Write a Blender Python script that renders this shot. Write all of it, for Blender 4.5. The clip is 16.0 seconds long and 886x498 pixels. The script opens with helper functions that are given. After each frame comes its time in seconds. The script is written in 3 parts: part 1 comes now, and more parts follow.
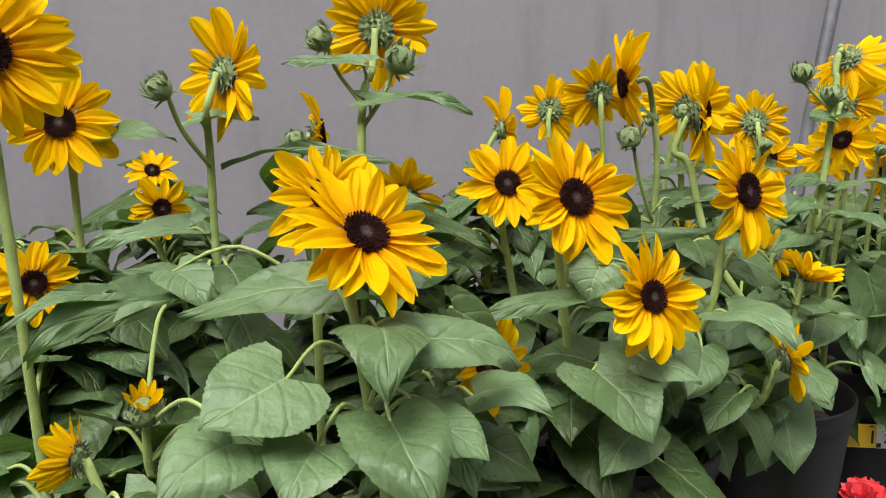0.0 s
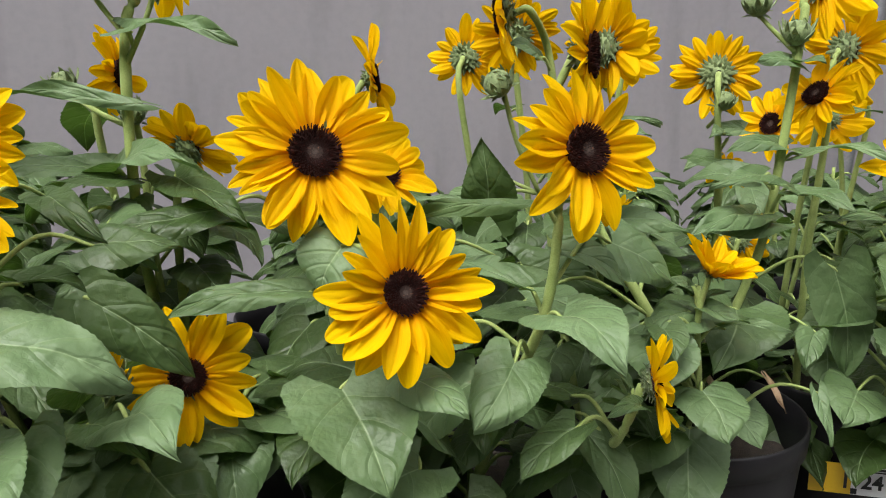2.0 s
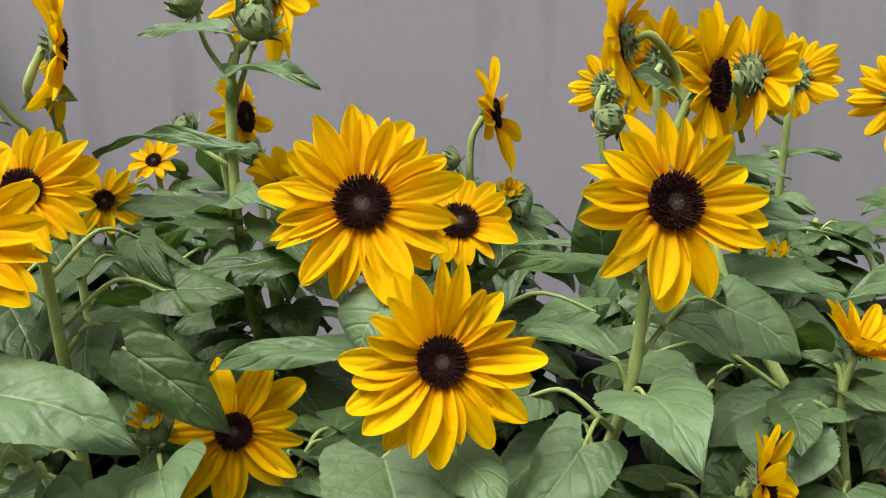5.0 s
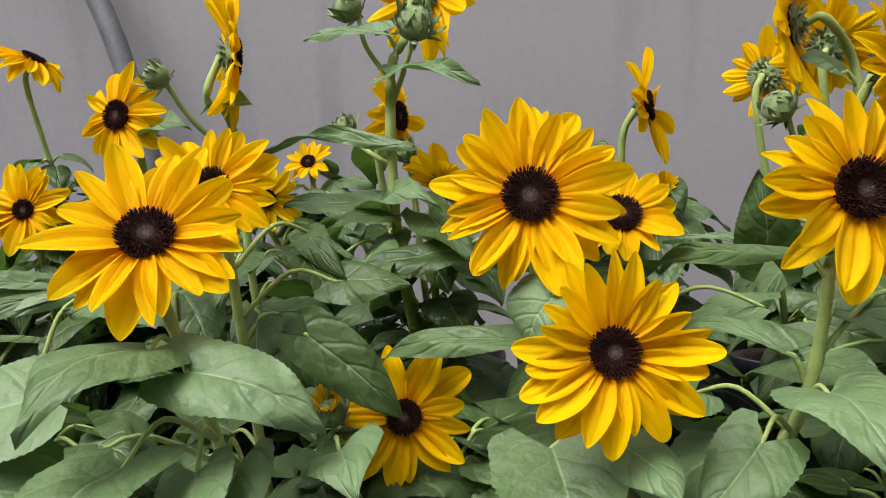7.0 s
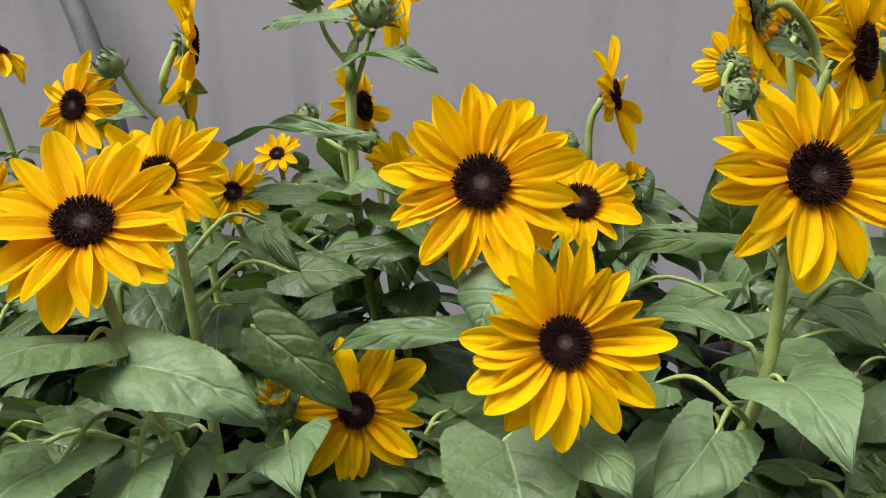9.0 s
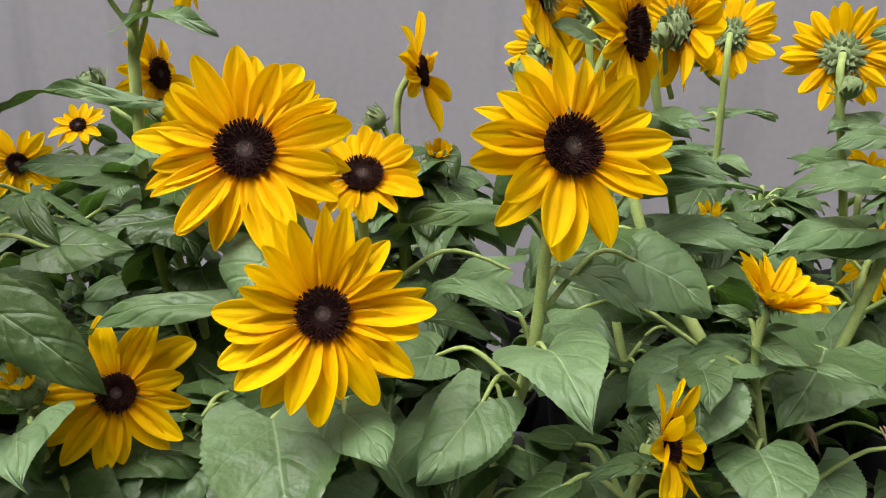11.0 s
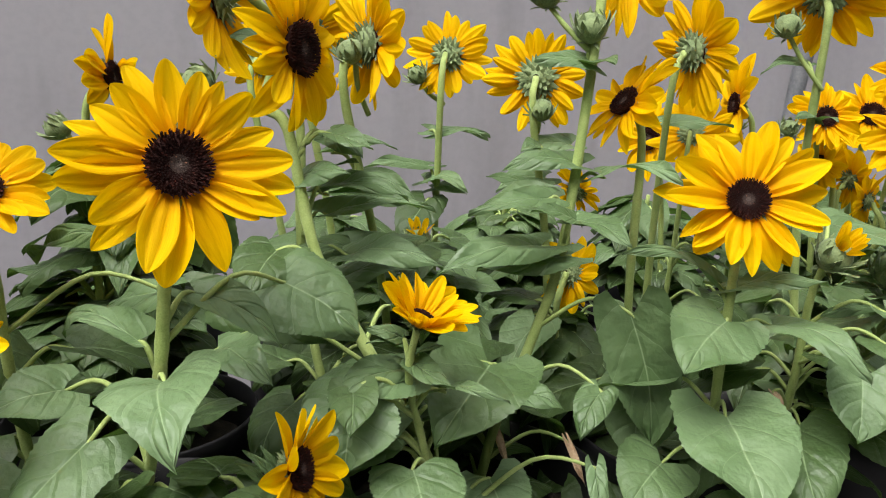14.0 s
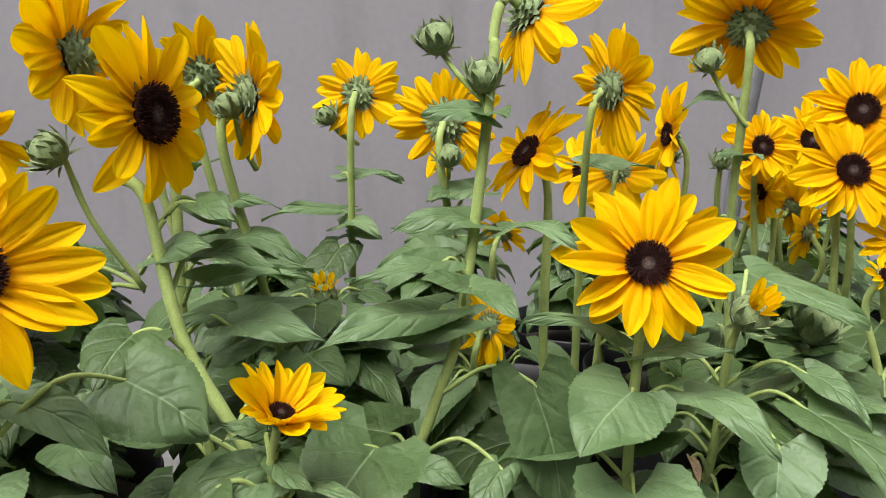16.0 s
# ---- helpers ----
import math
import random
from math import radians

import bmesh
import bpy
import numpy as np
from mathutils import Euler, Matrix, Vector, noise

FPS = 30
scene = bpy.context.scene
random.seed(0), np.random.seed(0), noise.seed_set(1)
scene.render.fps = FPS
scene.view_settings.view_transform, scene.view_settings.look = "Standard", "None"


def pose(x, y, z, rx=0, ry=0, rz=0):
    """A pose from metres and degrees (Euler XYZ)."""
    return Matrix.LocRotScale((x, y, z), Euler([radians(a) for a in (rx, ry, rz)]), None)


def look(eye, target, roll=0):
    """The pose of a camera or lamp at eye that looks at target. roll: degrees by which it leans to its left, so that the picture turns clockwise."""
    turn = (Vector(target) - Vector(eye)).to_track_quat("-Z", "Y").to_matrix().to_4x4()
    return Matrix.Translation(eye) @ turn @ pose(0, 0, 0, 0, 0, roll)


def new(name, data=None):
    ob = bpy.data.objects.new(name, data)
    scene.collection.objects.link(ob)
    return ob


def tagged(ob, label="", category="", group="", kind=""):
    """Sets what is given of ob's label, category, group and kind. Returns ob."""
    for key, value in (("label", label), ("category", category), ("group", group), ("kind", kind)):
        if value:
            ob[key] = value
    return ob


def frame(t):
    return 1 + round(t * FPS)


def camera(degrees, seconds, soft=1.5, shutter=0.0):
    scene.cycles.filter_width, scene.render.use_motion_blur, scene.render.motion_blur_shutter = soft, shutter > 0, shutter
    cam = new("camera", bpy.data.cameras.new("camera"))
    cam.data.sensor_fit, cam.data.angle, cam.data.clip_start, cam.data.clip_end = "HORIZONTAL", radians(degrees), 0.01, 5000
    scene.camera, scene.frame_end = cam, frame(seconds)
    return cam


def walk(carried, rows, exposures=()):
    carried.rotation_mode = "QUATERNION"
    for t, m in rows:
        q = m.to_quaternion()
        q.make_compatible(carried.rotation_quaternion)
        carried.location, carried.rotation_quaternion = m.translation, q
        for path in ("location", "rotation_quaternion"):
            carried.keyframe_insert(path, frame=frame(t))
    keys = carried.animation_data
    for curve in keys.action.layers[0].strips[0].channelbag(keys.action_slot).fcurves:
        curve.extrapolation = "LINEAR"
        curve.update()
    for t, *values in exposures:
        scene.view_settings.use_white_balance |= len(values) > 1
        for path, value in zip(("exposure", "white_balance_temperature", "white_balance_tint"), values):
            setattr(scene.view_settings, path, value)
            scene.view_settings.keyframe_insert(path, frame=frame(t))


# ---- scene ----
cam = camera(59.9, 16.0, soft=1.0)
METRES, EYE, TILT, LEAN, TURN = 0.85, 0.58, -10.0, 0.0, 0.0
EXPOSURE = 1.38
ROWS = [
    (0.0, 0.0, 0.0, 0.0, 0.0, 0.0, -0.0),
    (0.5, 0.143, 0.0448, -0.0023, 3.43, -0.45, -0.16),
    (1.0, 0.2147, 0.0788, 0.0034, 3.91, -1.11, -1.1),
    (1.5, 0.2469, 0.1457, -0.0154, 4.94, -1.58, -1.65),
    (2.0, 0.3048, 0.2295, 0.0014, 7.37, -1.82, -1.58),
    (2.5, 0.3425, 0.2801, 0.0077, 9.42, -1.86, -1.43),
    (3.0, 0.3878, 0.3078, 0.0176, 11.68, -1.66, -1.51),
    (5.5, 0.4, 0.314, 0.0335, 26.0, -1.02, -3.12),
    (6.0, 0.391, 0.3125, 0.0268, 28.57, -1.23, -2.92),
    (6.5, 0.3777, 0.302, 0.0231, 30.81, -1.34, -2.81),
    (7.0, 0.3753, 0.2946, 0.0244, 32.38, -1.36, -2.78),
    (7.5, 0.3772, 0.294, 0.0249, 33.19, -1.4, -2.78),
    (8.0, 0.3759, 0.2993, 0.0216, 33.33, -1.5, -2.68),
    (10.5, 0.4331, 0.3499, 0.0204, 24.37, -2.01, -2.68),
    (11.0, 0.4447, 0.3611, 0.013, 21.52, -2.2, -2.78),
    (11.5, 0.4739, 0.3774, 0.017, 18.72, -2.2, -2.57),
    (12.0, 0.5024, 0.3917, 0.0199, 16.15, -2.17, -2.17),
    (12.5, 0.5242, 0.4025, 0.0195, 14.09, -2.11, -1.91),
    (13.0, 0.5401, 0.4171, 0.0138, 12.29, -1.93, -1.99),
    (13.5, 0.5525, 0.4188, 0.016, 10.57, -1.51, -2.34),
    (14.0, 0.5688, 0.4172, 0.0279, 8.83, -0.92, -2.6),
    (14.5, 0.5887, 0.4222, 0.0373, 7.23, -0.42, -2.49),
    (15.0, 0.6103, 0.4235, 0.0446, 6.29, -0.2, -2.07),
    (15.5, 0.6372, 0.4439, 0.0609, 6.63, -0.42, -1.53),
    (16.0, 0.6466, 0.4811, 0.0887, 7.92, -0.87, -1.22),
]
walk(cam, [(t, pose(0, 0, EYE, TILT, LEAN, TURN) @ pose(METRES * x, METRES * y, METRES * z, 90 + pitch, roll, yaw)) for t, x, y, z, yaw, pitch, roll in ROWS], [(0.0, EXPOSURE), (8.0, EXPOSURE), (12.0, EXPOSURE + 0.1), (16.0, EXPOSURE + 0.13)])

# ---- world and light ----
world = bpy.data.worlds.new("overcast_sky")
scene.world = world
world.use_nodes = True
wn, wl = world.node_tree.nodes, world.node_tree.links
sky = wn.new("ShaderNodeTexSky")
sky.sky_type, sky.sun_disc = "NISHITA", False
sky.sun_elevation, sky.sun_rotation = radians(62), radians(200)
sky.air_density, sky.dust_density, sky.ozone_density = 1.0, 4.0, 1.0
grey = wn.new("ShaderNodeHueSaturation")
grey.inputs["Saturation"].default_value = 0.08
wl.new(sky.outputs["Color"], grey.inputs["Color"])
wl.new(grey.outputs["Color"], wn["Background"].inputs["Color"])
wn["Background"].inputs["Strength"].default_value = 0.135

sun = new("sun", bpy.data.lights.new("sun", "SUN"))
sun.data.energy, sun.data.angle, sun.data.color = 1.4, radians(35), (1.0, 0.97, 0.93)
sun.matrix_world = look((-0.6, -1.1, 4.4), (0.2, 0.9, 0.4))


# ---- materials ----
def material(name, rough=0.6, metal=0.0):
    m = bpy.data.materials.new(name)
    m.use_nodes = True
    b = m.node_tree.nodes["Principled BSDF"]
    b.inputs["Roughness"].default_value, b.inputs["Metallic"].default_value = rough, metal
    return m, m.node_tree.nodes, m.node_tree.links, b


def ramp(nodes, links, source, stops):
    r = nodes.new("ShaderNodeValToRGB")
    while len(r.color_ramp.elements) < len(stops):
        r.color_ramp.elements.new(0.5)
    for e, (p, c) in zip(r.color_ramp.elements, stops):
        e.position, e.color = p, (*c, 1)
    links.new(source, r.inputs["Fac"])
    return r.outputs["Color"]


def noise_node(nodes, links, scale, detail=4, vector=None, out="Fac"):
    n = nodes.new("ShaderNodeTexNoise")
    n.inputs["Scale"].default_value, n.inputs["Detail"].default_value = scale, detail
    if vector is not None:
        links.new(vector, n.inputs["Vector"])
    return n.outputs[out]


def mixed(nodes, links, kind, fac, a, b):
    m = nodes.new("ShaderNodeMix")
    m.data_type, m.blend_type = "RGBA", kind
    for socket, value in ((m.inputs["Factor"], fac), (m.inputs["A"], a), (m.inputs["B"], b)):
        if isinstance(value, (int, float)):
            socket.default_value = value
        elif isinstance(value, tuple):
            socket.default_value = (*value, 1)
        else:
            links.new(value, socket)
    return m.outputs["Result"]


def maths(nodes, links, op, a, b=0.0, c=0.0):
    n = nodes.new("ShaderNodeMath")
    n.operation = op
    for i, value in enumerate((a, b, c)):
        if isinstance(value, (int, float)):
            n.inputs[i].default_value = value
        else:
            links.new(value, n.inputs[i])
    return n.outputs[0]


def bump(nodes, links, shader, height, strength, distance):
    n = nodes.new("ShaderNodeBump")
    n.inputs["Strength"].default_value, n.inputs["Distance"].default_value = strength, distance
    links.new(height, n.inputs["Height"])
    links.new(n.outputs["Normal"], shader.inputs["Normal"])


def thin(m, nodes, links, shader, colour, amount):
    """Let some light through a petal or a leaf."""
    t = nodes.new("ShaderNodeBsdfTranslucent")
    if isinstance(colour, tuple):
        t.inputs["Color"].default_value = (*colour, 1)
    else:
        links.new(colour, t.inputs["Color"])
    mix = nodes.new("ShaderNodeMixShader")
    mix.inputs[0].default_value = amount
    links.new(shader.outputs[0], mix.inputs[1])
    links.new(t.outputs[0], mix.inputs[2])
    links.new(mix.outputs[0], nodes["Material Output"].inputs["Surface"])


def uv_axes(nodes, links):
    uv = nodes.new("ShaderNodeUVMap")
    s = nodes.new("ShaderNodeSeparateXYZ")
    links.new(uv.outputs["UV"], s.inputs[0])
    return uv.outputs["UV"], s.outputs["X"], s.outputs["Y"]


def petal_material():
    m, n, l, b = material("sunflower_petal", 0.55)
    uv, u, v = uv_axes(n, l)
    base = ramp(n, l, u, ((0.0, (0.79, 0.335, 0.0)), (0.25, (0.865, 0.507, 0.0)), (1.0, (0.88, 0.574, 0.0))))
    info = n.new("ShaderNodeObjectInfo")
    shade = ramp(n, l, info.outputs["Random"], ((0.0, (0.95, 0.93, 0.8)), (1.0, (1.0, 1.0, 1.0))))
    mapping = n.new("ShaderNodeMapping")
    mapping.inputs["Scale"].default_value = (1.5, 16, 1)
    l.new(uv, mapping.inputs["Vector"])
    streak = noise_node(n, l, 2.0, 3, mapping.outputs["Vector"])
    lines = ramp(n, l, streak, ((0.3, (0.90, 0.84, 0.7)), (0.6, (1.0, 1.0, 1.0))))
    c = mixed(n, l, "MULTIPLY", 1.0, base, shade)
    c = mixed(n, l, "MULTIPLY", 0.8, c, lines)
    l.new(c, b.inputs["Base Color"])
    b.inputs["Specular IOR Level"].default_value = 0.06
    bump(n, l, b, streak, 0.6, 0.0014)
    thin(m, n, l, b, c, 0.42)
    return m


def leaf_material():
    m, n, l, b = material("sunflower_leaf", 0.55)
    uv, u, v = uv_axes(n, l)
    place = n.new("ShaderNodeTexCoord").outputs["Object"]
    side = maths(n, l, "ABSOLUTE", maths(n, l, "SUBTRACT", v, 0.5))
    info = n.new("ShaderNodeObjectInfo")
    # Object colour picks the tint, dark for leaves painted as shaded.
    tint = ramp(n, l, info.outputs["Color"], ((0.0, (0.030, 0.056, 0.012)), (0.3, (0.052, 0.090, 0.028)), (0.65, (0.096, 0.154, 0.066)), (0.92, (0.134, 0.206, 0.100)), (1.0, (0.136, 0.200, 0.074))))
    blotch = noise_node(n, l, 38, 4, place)
    c = mixed(n, l, "MULTIPLY", 1.0, tint, ramp(n, l, blotch, ((0.3, (0.72, 0.77, 0.66)), (0.7, (1.10, 1.07, 1.06)))))
    wander = maths(n, l, "MULTIPLY_ADD", noise_node(n, l, 50, 2, place), 0.35, maths(n, l, "MULTIPLY", u, 3.7))
    wave = maths(n, l, "FRACT", maths(n, l, "MULTIPLY_ADD", side, -2.8, wander))
    away = maths(n, l, "ABSOLUTE", maths(n, l, "SUBTRACT", wave, 0.5))
    vein = maths(n, l, "MAXIMUM", 0.0, maths(n, l, "SUBTRACT", 1.0, maths(n, l, "DIVIDE", away, maths(n, l, "MULTIPLY_ADD", side, -0.05, 0.036))))
    rib = maths(n, l, "MAXIMUM", 0.0, maths(n, l, "SUBTRACT", 1.0, maths(n, l, "DIVIDE", side, maths(n, l, "MULTIPLY_ADD", u, 0.004, 0.015))))
    net = n.new("ShaderNodeTexVoronoi")
    net.feature = "DISTANCE_TO_EDGE"
    net.inputs["Scale"].default_value = 360
    l.new(place, net.inputs["Vector"])
    mesh = maths(n, l, "MINIMUM", net.outputs["Distance"], 0.14)
    c = mixed(n, l, "MULTIPLY", 0.14, c, ramp(n, l, maths(n, l, "MULTIPLY", mesh, 7.0), ((0.0, (0.80, 0.84, 0.78)), (0.7, (1.0, 1.0, 1.0)))))
    lines = maths(n, l, "MAXIMUM", maths(n, l, "MULTIPLY", vein, 0.22), maths(n, l, "MULTIPLY", rib, 0.62))
    c = mixed(n, l, "MIX", lines, c, (0.30, 0.40, 0.21))
    l.new(c, b.inputs["Base Color"])
    l.new(ramp(n, l, blotch, ((0.3, (0.38,) * 3), (0.7, (0.6,) * 3))), b.inputs["Roughness"])
    b.inputs["Specular IOR Level"].default_value = 0.36
    height = maths(n, l, "ADD", maths(n, l, "MULTIPLY", maths(n, l, "MINIMUM", away, 0.16), 1.5), maths(n, l, "MULTIPLY", mesh, 0.14))
    height = maths(n, l, "ADD", height, maths(n, l, "MULTIPLY", maths(n, l, "MINIMUM", side, 0.05), 6.0))
    bump(n, l, b, maths(n, l, "ADD", height, maths(n, l, "MULTIPLY", noise_node(n, l, 95, 2, place), 1.0)), 0.75, 0.0036)
    thin(m, n, l, b, (0.13, 0.26, 0.035), 0.17)
    return m


def noisy(name, dark, light, scale, rough=0.7, relief=0.3, distance=0.002, metal=0.0, fine=None):
    m, n, l, b = material(name, rough, metal)
    coord = n.new("ShaderNodeTexCoord")
    big = noise_node(n, l, scale, 6, coord.outputs["Object"])
    small = noise_node(n, l, fine or scale * 9, 3, coord.outputs["Object"])
    both = maths(n, l, "MULTIPLY_ADD", small, 0.4, maths(n, l, "MULTIPLY", big, 0.6))
    l.new(ramp(n, l, both, ((0.32, dark), (0.68, light))), b.inputs["Base Color"])
    bump(n, l, b, both, relief, distance)
    return m


def disc_material():
    m, n, l, b = material("sunflower_disc", 0.75)
    uv, u, v = uv_axes(n, l)
    c = ramp(n, l, u, ((0.0, (0.090, 0.076, 0.070)), (0.24, (0.050, 0.036, 0.031)), (0.36, (0.014, 0.005, 0.004)), (1.0, (0.024, 0.008, 0.006))))
    b.inputs["Specular IOR Level"].default_value = 0.12
    geo = n.new("ShaderNodeNewGeometry")
    speck = ramp(n, l, geo.outputs["Random Per Island"], ((0.0, (0.5, 0.5, 0.5)), (0.9, (1.6, 1.4, 1.3)), (0.97, (4.0, 2.5, 1.8))))
    l.new(mixed(n, l, "MULTIPLY", 1.0, c, speck), b.inputs["Base Color"])
    return m


def wall_material():
    m, n, l, b = material("grey_wall_paint", 0.55)
    coord = n.new("ShaderNodeTexCoord")
    mapping = n.new("ShaderNodeMapping")
    mapping.inputs["Scale"].default_value = (5, 5, 0.7)
    l.new(coord.outputs["Object"], mapping.inputs["Vector"])
    runs = noise_node(n, l, 2.2, 6, mapping.outputs["Vector"])
    cloud = noise_node(n, l, 1.3, 5, coord.outputs["Object"])
    fine = noise_node(n, l, 70, 3, coord.outputs["Object"])
    c = ramp(n, l, cloud, ((0.3, (0.216, 0.203, 0.222)), (0.7, (0.258, 0.243, 0.264))))
    c = mixed(n, l, "MULTIPLY", 0.8, c, ramp(n, l, runs, ((0.28, (0.78, 0.78, 0.78)), (0.48, (1.0, 1.0, 1.0)))))
    c = mixed(n, l, "MULTIPLY", 0.5, c, ramp(n, l, fine, ((0.35, (0.9, 0.9, 0.9)), (0.6, (1.0, 1.0, 1.0)))))
    l.new(c, b.inputs["Base Color"])
    bump(n, l, b, maths(n, l, "MULTIPLY_ADD", fine, 0.3, cloud), 0.12, 0.004)
    return m


PETAL, LEAF, DISC, WALL = petal_material(), leaf_material(), disc_material(), wall_material()
STEM = noisy("hairy_green_stem", (0.17, 0.235, 0.052), (0.31, 0.385, 0.125), 60, 0.8, 0.6, 0.0012, fine=900)
CALYX = noisy("grey_green_bracts", (0.058, 0.094, 0.028), (0.210, 0.268, 0.112), 1.6, 0.8, 0.5, 0.001, fine=9)
POT = noisy("black_plastic", (0.005, 0.005, 0.006), (0.011, 0.010, 0.012), 14, 0.5, 0.15, 0.001)
SOIL = noisy("potting_soil", (0.010, 0.007, 0.005), (0.045, 0.03, 0.02), 120, 0.95, 1.0, 0.006)
DRY = noisy("withered_leaf", (0.22, 0.13, 0.07), (0.42, 0.30, 0.19), 70, 0.85, 0.6, 0.002)
GROUND = noisy("concrete_ground", (0.09, 0.088, 0.085), (0.16, 0.157, 0.152), 5, 0.9, 0.3, 0.004)
STEEL = noisy("galvanised_steel", (0.10, 0.103, 0.112), (0.19, 0.193, 0.205), 22, 0.5, 0.2, 0.001, 0.3)
POT.node_tree.nodes["Principled BSDF"].inputs["Specular IOR Level"].default_value = 0.3
for hairy, amount in ((STEM, 0.06), (CALYX, 0.12)):
    hairy.node_tree.nodes["Principled BSDF"].inputs["Sheen Weight"].default_value = amount
RED = noisy("red_petal", (0.62, 0.03, 0.045), (0.80, 0.07, 0.08), 90, 0.6, 0.3, 0.001)
CARD = noisy("white_card", (0.74, 0.74, 0.76), (0.82, 0.82, 0.84), 60, 0.5, 0.05, 0.0005)
YELLOW = noisy("yellow_card", (0.78, 0.47, 0.01), (0.84, 0.54, 0.015), 60, 0.5, 0.05, 0.0005)
INK = noisy("black_ink", (0.012, 0.012, 0.012), (0.02, 0.02, 0.02), 60, 0.6, 0.05, 0.0005)


# ---- building helpers ----
def part(name, bm, mat, parent, label="", smooth=True):
    me = bpy.data.meshes.new(name)
    bm.normal_update()
    bm.to_mesh(me)
    bm.free()
    for m in mat if isinstance(mat, tuple) else (mat,):
        me.materials.append(m)
    if smooth:
        me.polygons.foreach_set("use_smooth", [True] * len(me.polygons))
    ob = new(name, me)
    ob.parent = parent
    return tagged(ob, label)


def shared(name, me, parent, m):
    ob = new(name, me)
    ob.parent, ob.matrix_basis = parent, m
    return ob


def spline(points, steps=6):
    """A smooth line through the points."""
    p = [Vector(q) for q in points]
    p = [p[0] * 2 - p[1]] + p + [p[-1] * 2 - p[-2]]
    line = []
    for a, b, c, d in zip(p, p[1:], p[2:], p[3:]):
        for i in range(steps):
            t = i / steps
            line.append(0.5 * (2 * b + (c - a) * t + (2 * a - 5 * b + 4 * c - d) * t * t + (3 * b - a - 3 * c + d) * t ** 3))
    return line + [p[-2]]


def tube(bm, line, r0, r1, sides=8, slot=0, wobble=0.0):
    rings, up = [], Vector((0.31, 0.17, 0.93))
    for i, p in enumerate(line):
        d = (line[min(i + 1, len(line) - 1)] - line[max(i - 1, 0)]).normalized()
        x = d.cross(up if abs(d.dot(up)) < 0.95 else Vector((1, 0, 0))).normalized()
        y = d.cross(x)
        r = r0 + (r1 - r0) * i / (len(line) - 1)
        r *= 1 + wobble * noise.noise(p * 90)
        rings.append([bm.verts.new(p + r * (math.cos(a) * x + math.sin(a) * y)) for a in (2 * math.pi * k / sides for k in range(sides))])
    for a, b in zip(rings, rings[1:]):
        for k in range(sides):
            bm.faces.new((a[k], a[(k + 1) % sides], b[(k + 1) % sides], b[k])).material_index = slot
    for ring in (rings[0][::-1], rings[-1]):
        bm.faces.new(ring).material_index = slot


def lathe(bm, profile, sides=40, slot=0):
    rings = [[bm.verts.new((r * math.cos(2 * math.pi * k / sides), r * math.sin(2 * math.pi * k / sides), z)) for k in range(sides)] for r, z in profile]
    for a, b in zip(rings, rings[1:]):
        for k in range(sides):
            bm.faces.new((a[k], a[(k + 1) % sides], b[(k + 1) % sides], b[k])).material_index = slot
    return rings


def box(bm, x0, x1, y0, y1, z0, z1):
    m = Matrix.Translation(((x0 + x1) / 2, (y0 + y1) / 2, (z0 + z1) / 2)) @ Matrix.Diagonal((x1 - x0, y1 - y0, z1 - z0, 1))
    return bmesh.ops.create_cube(bm, size=1, matrix=m)["verts"]


# ---- setting ----
bm = bmesh.new()
bmesh.ops.create_grid(bm, x_segments=40, y_segments=40, size=60)
tagged(part("ground", bm, GROUND, None, "grey concrete ground under the pots"), category="ground", kind="structure")

WALL_YAW = 22.8
# Unseen walls, added to keep low sky light off the plants.
for name, x, y, yaw, half in (("unseen_wall_south", 1.2, -2.6, WALL_YAW, 6.0), ("unseen_wall_west", -4.2, -0.6, WALL_YAW + 90, 4.0), ("unseen_wall_east", 5.0, 2.6, WALL_YAW - 90, 4.5)):
    bm = bmesh.new()
    box(bm, -half, half, 0, 0.14, 0, 3.2)
    ob = part(name, bm, GROUND, None, "unseen plain grey wall added to block low sky light", smooth=False)
    ob.matrix_world = pose(x, y, 0, 0, 0, yaw)
    tagged(ob, category="wall", kind="structure")
bm = bmesh.new()
box(bm, -7, 7, 0, 0.14, 0, 3.2)
wall = part("wall_north", bm, WALL, None, "plain grey painted wall with faint vertical streaks", smooth=False)
wall.matrix_world = pose(-0.27, 1.56, 0, 0, 0, WALL_YAW)
tagged(wall, category="wall", kind="structure")
bm = bmesh.new()
tube(bm, spline([(-0.925, 1.19, 0.0), (-0.925, 1.19, 0.35), (-0.955, 1.185, 0.6), (-1.02, 1.165, 0.82), (-1.135, 1.12, 1.05), (-1.325, 1.05, 1.3)]), 0.021, 0.021, 14)
tagged(part("bent_steel_pole", bm, STEEL, None), "bent grey galvanised steel tube standing at the wall", "pole")
bm = bmesh.new()
tube(bm, spline([(0.84, 1.90, 0.0), (0.885, 1.92, 0.35), (0.905, 1.93, 0.55), (0.925, 1.93, 0.70), (0.99, 1.95, 1.15), (1.05, 1.97, 1.6)]), 0.016, 0.016, 14)
tagged(part("steel_pole", bm, STEEL, None), "thin grey galvanised steel tube leaning near the wall", "pole")


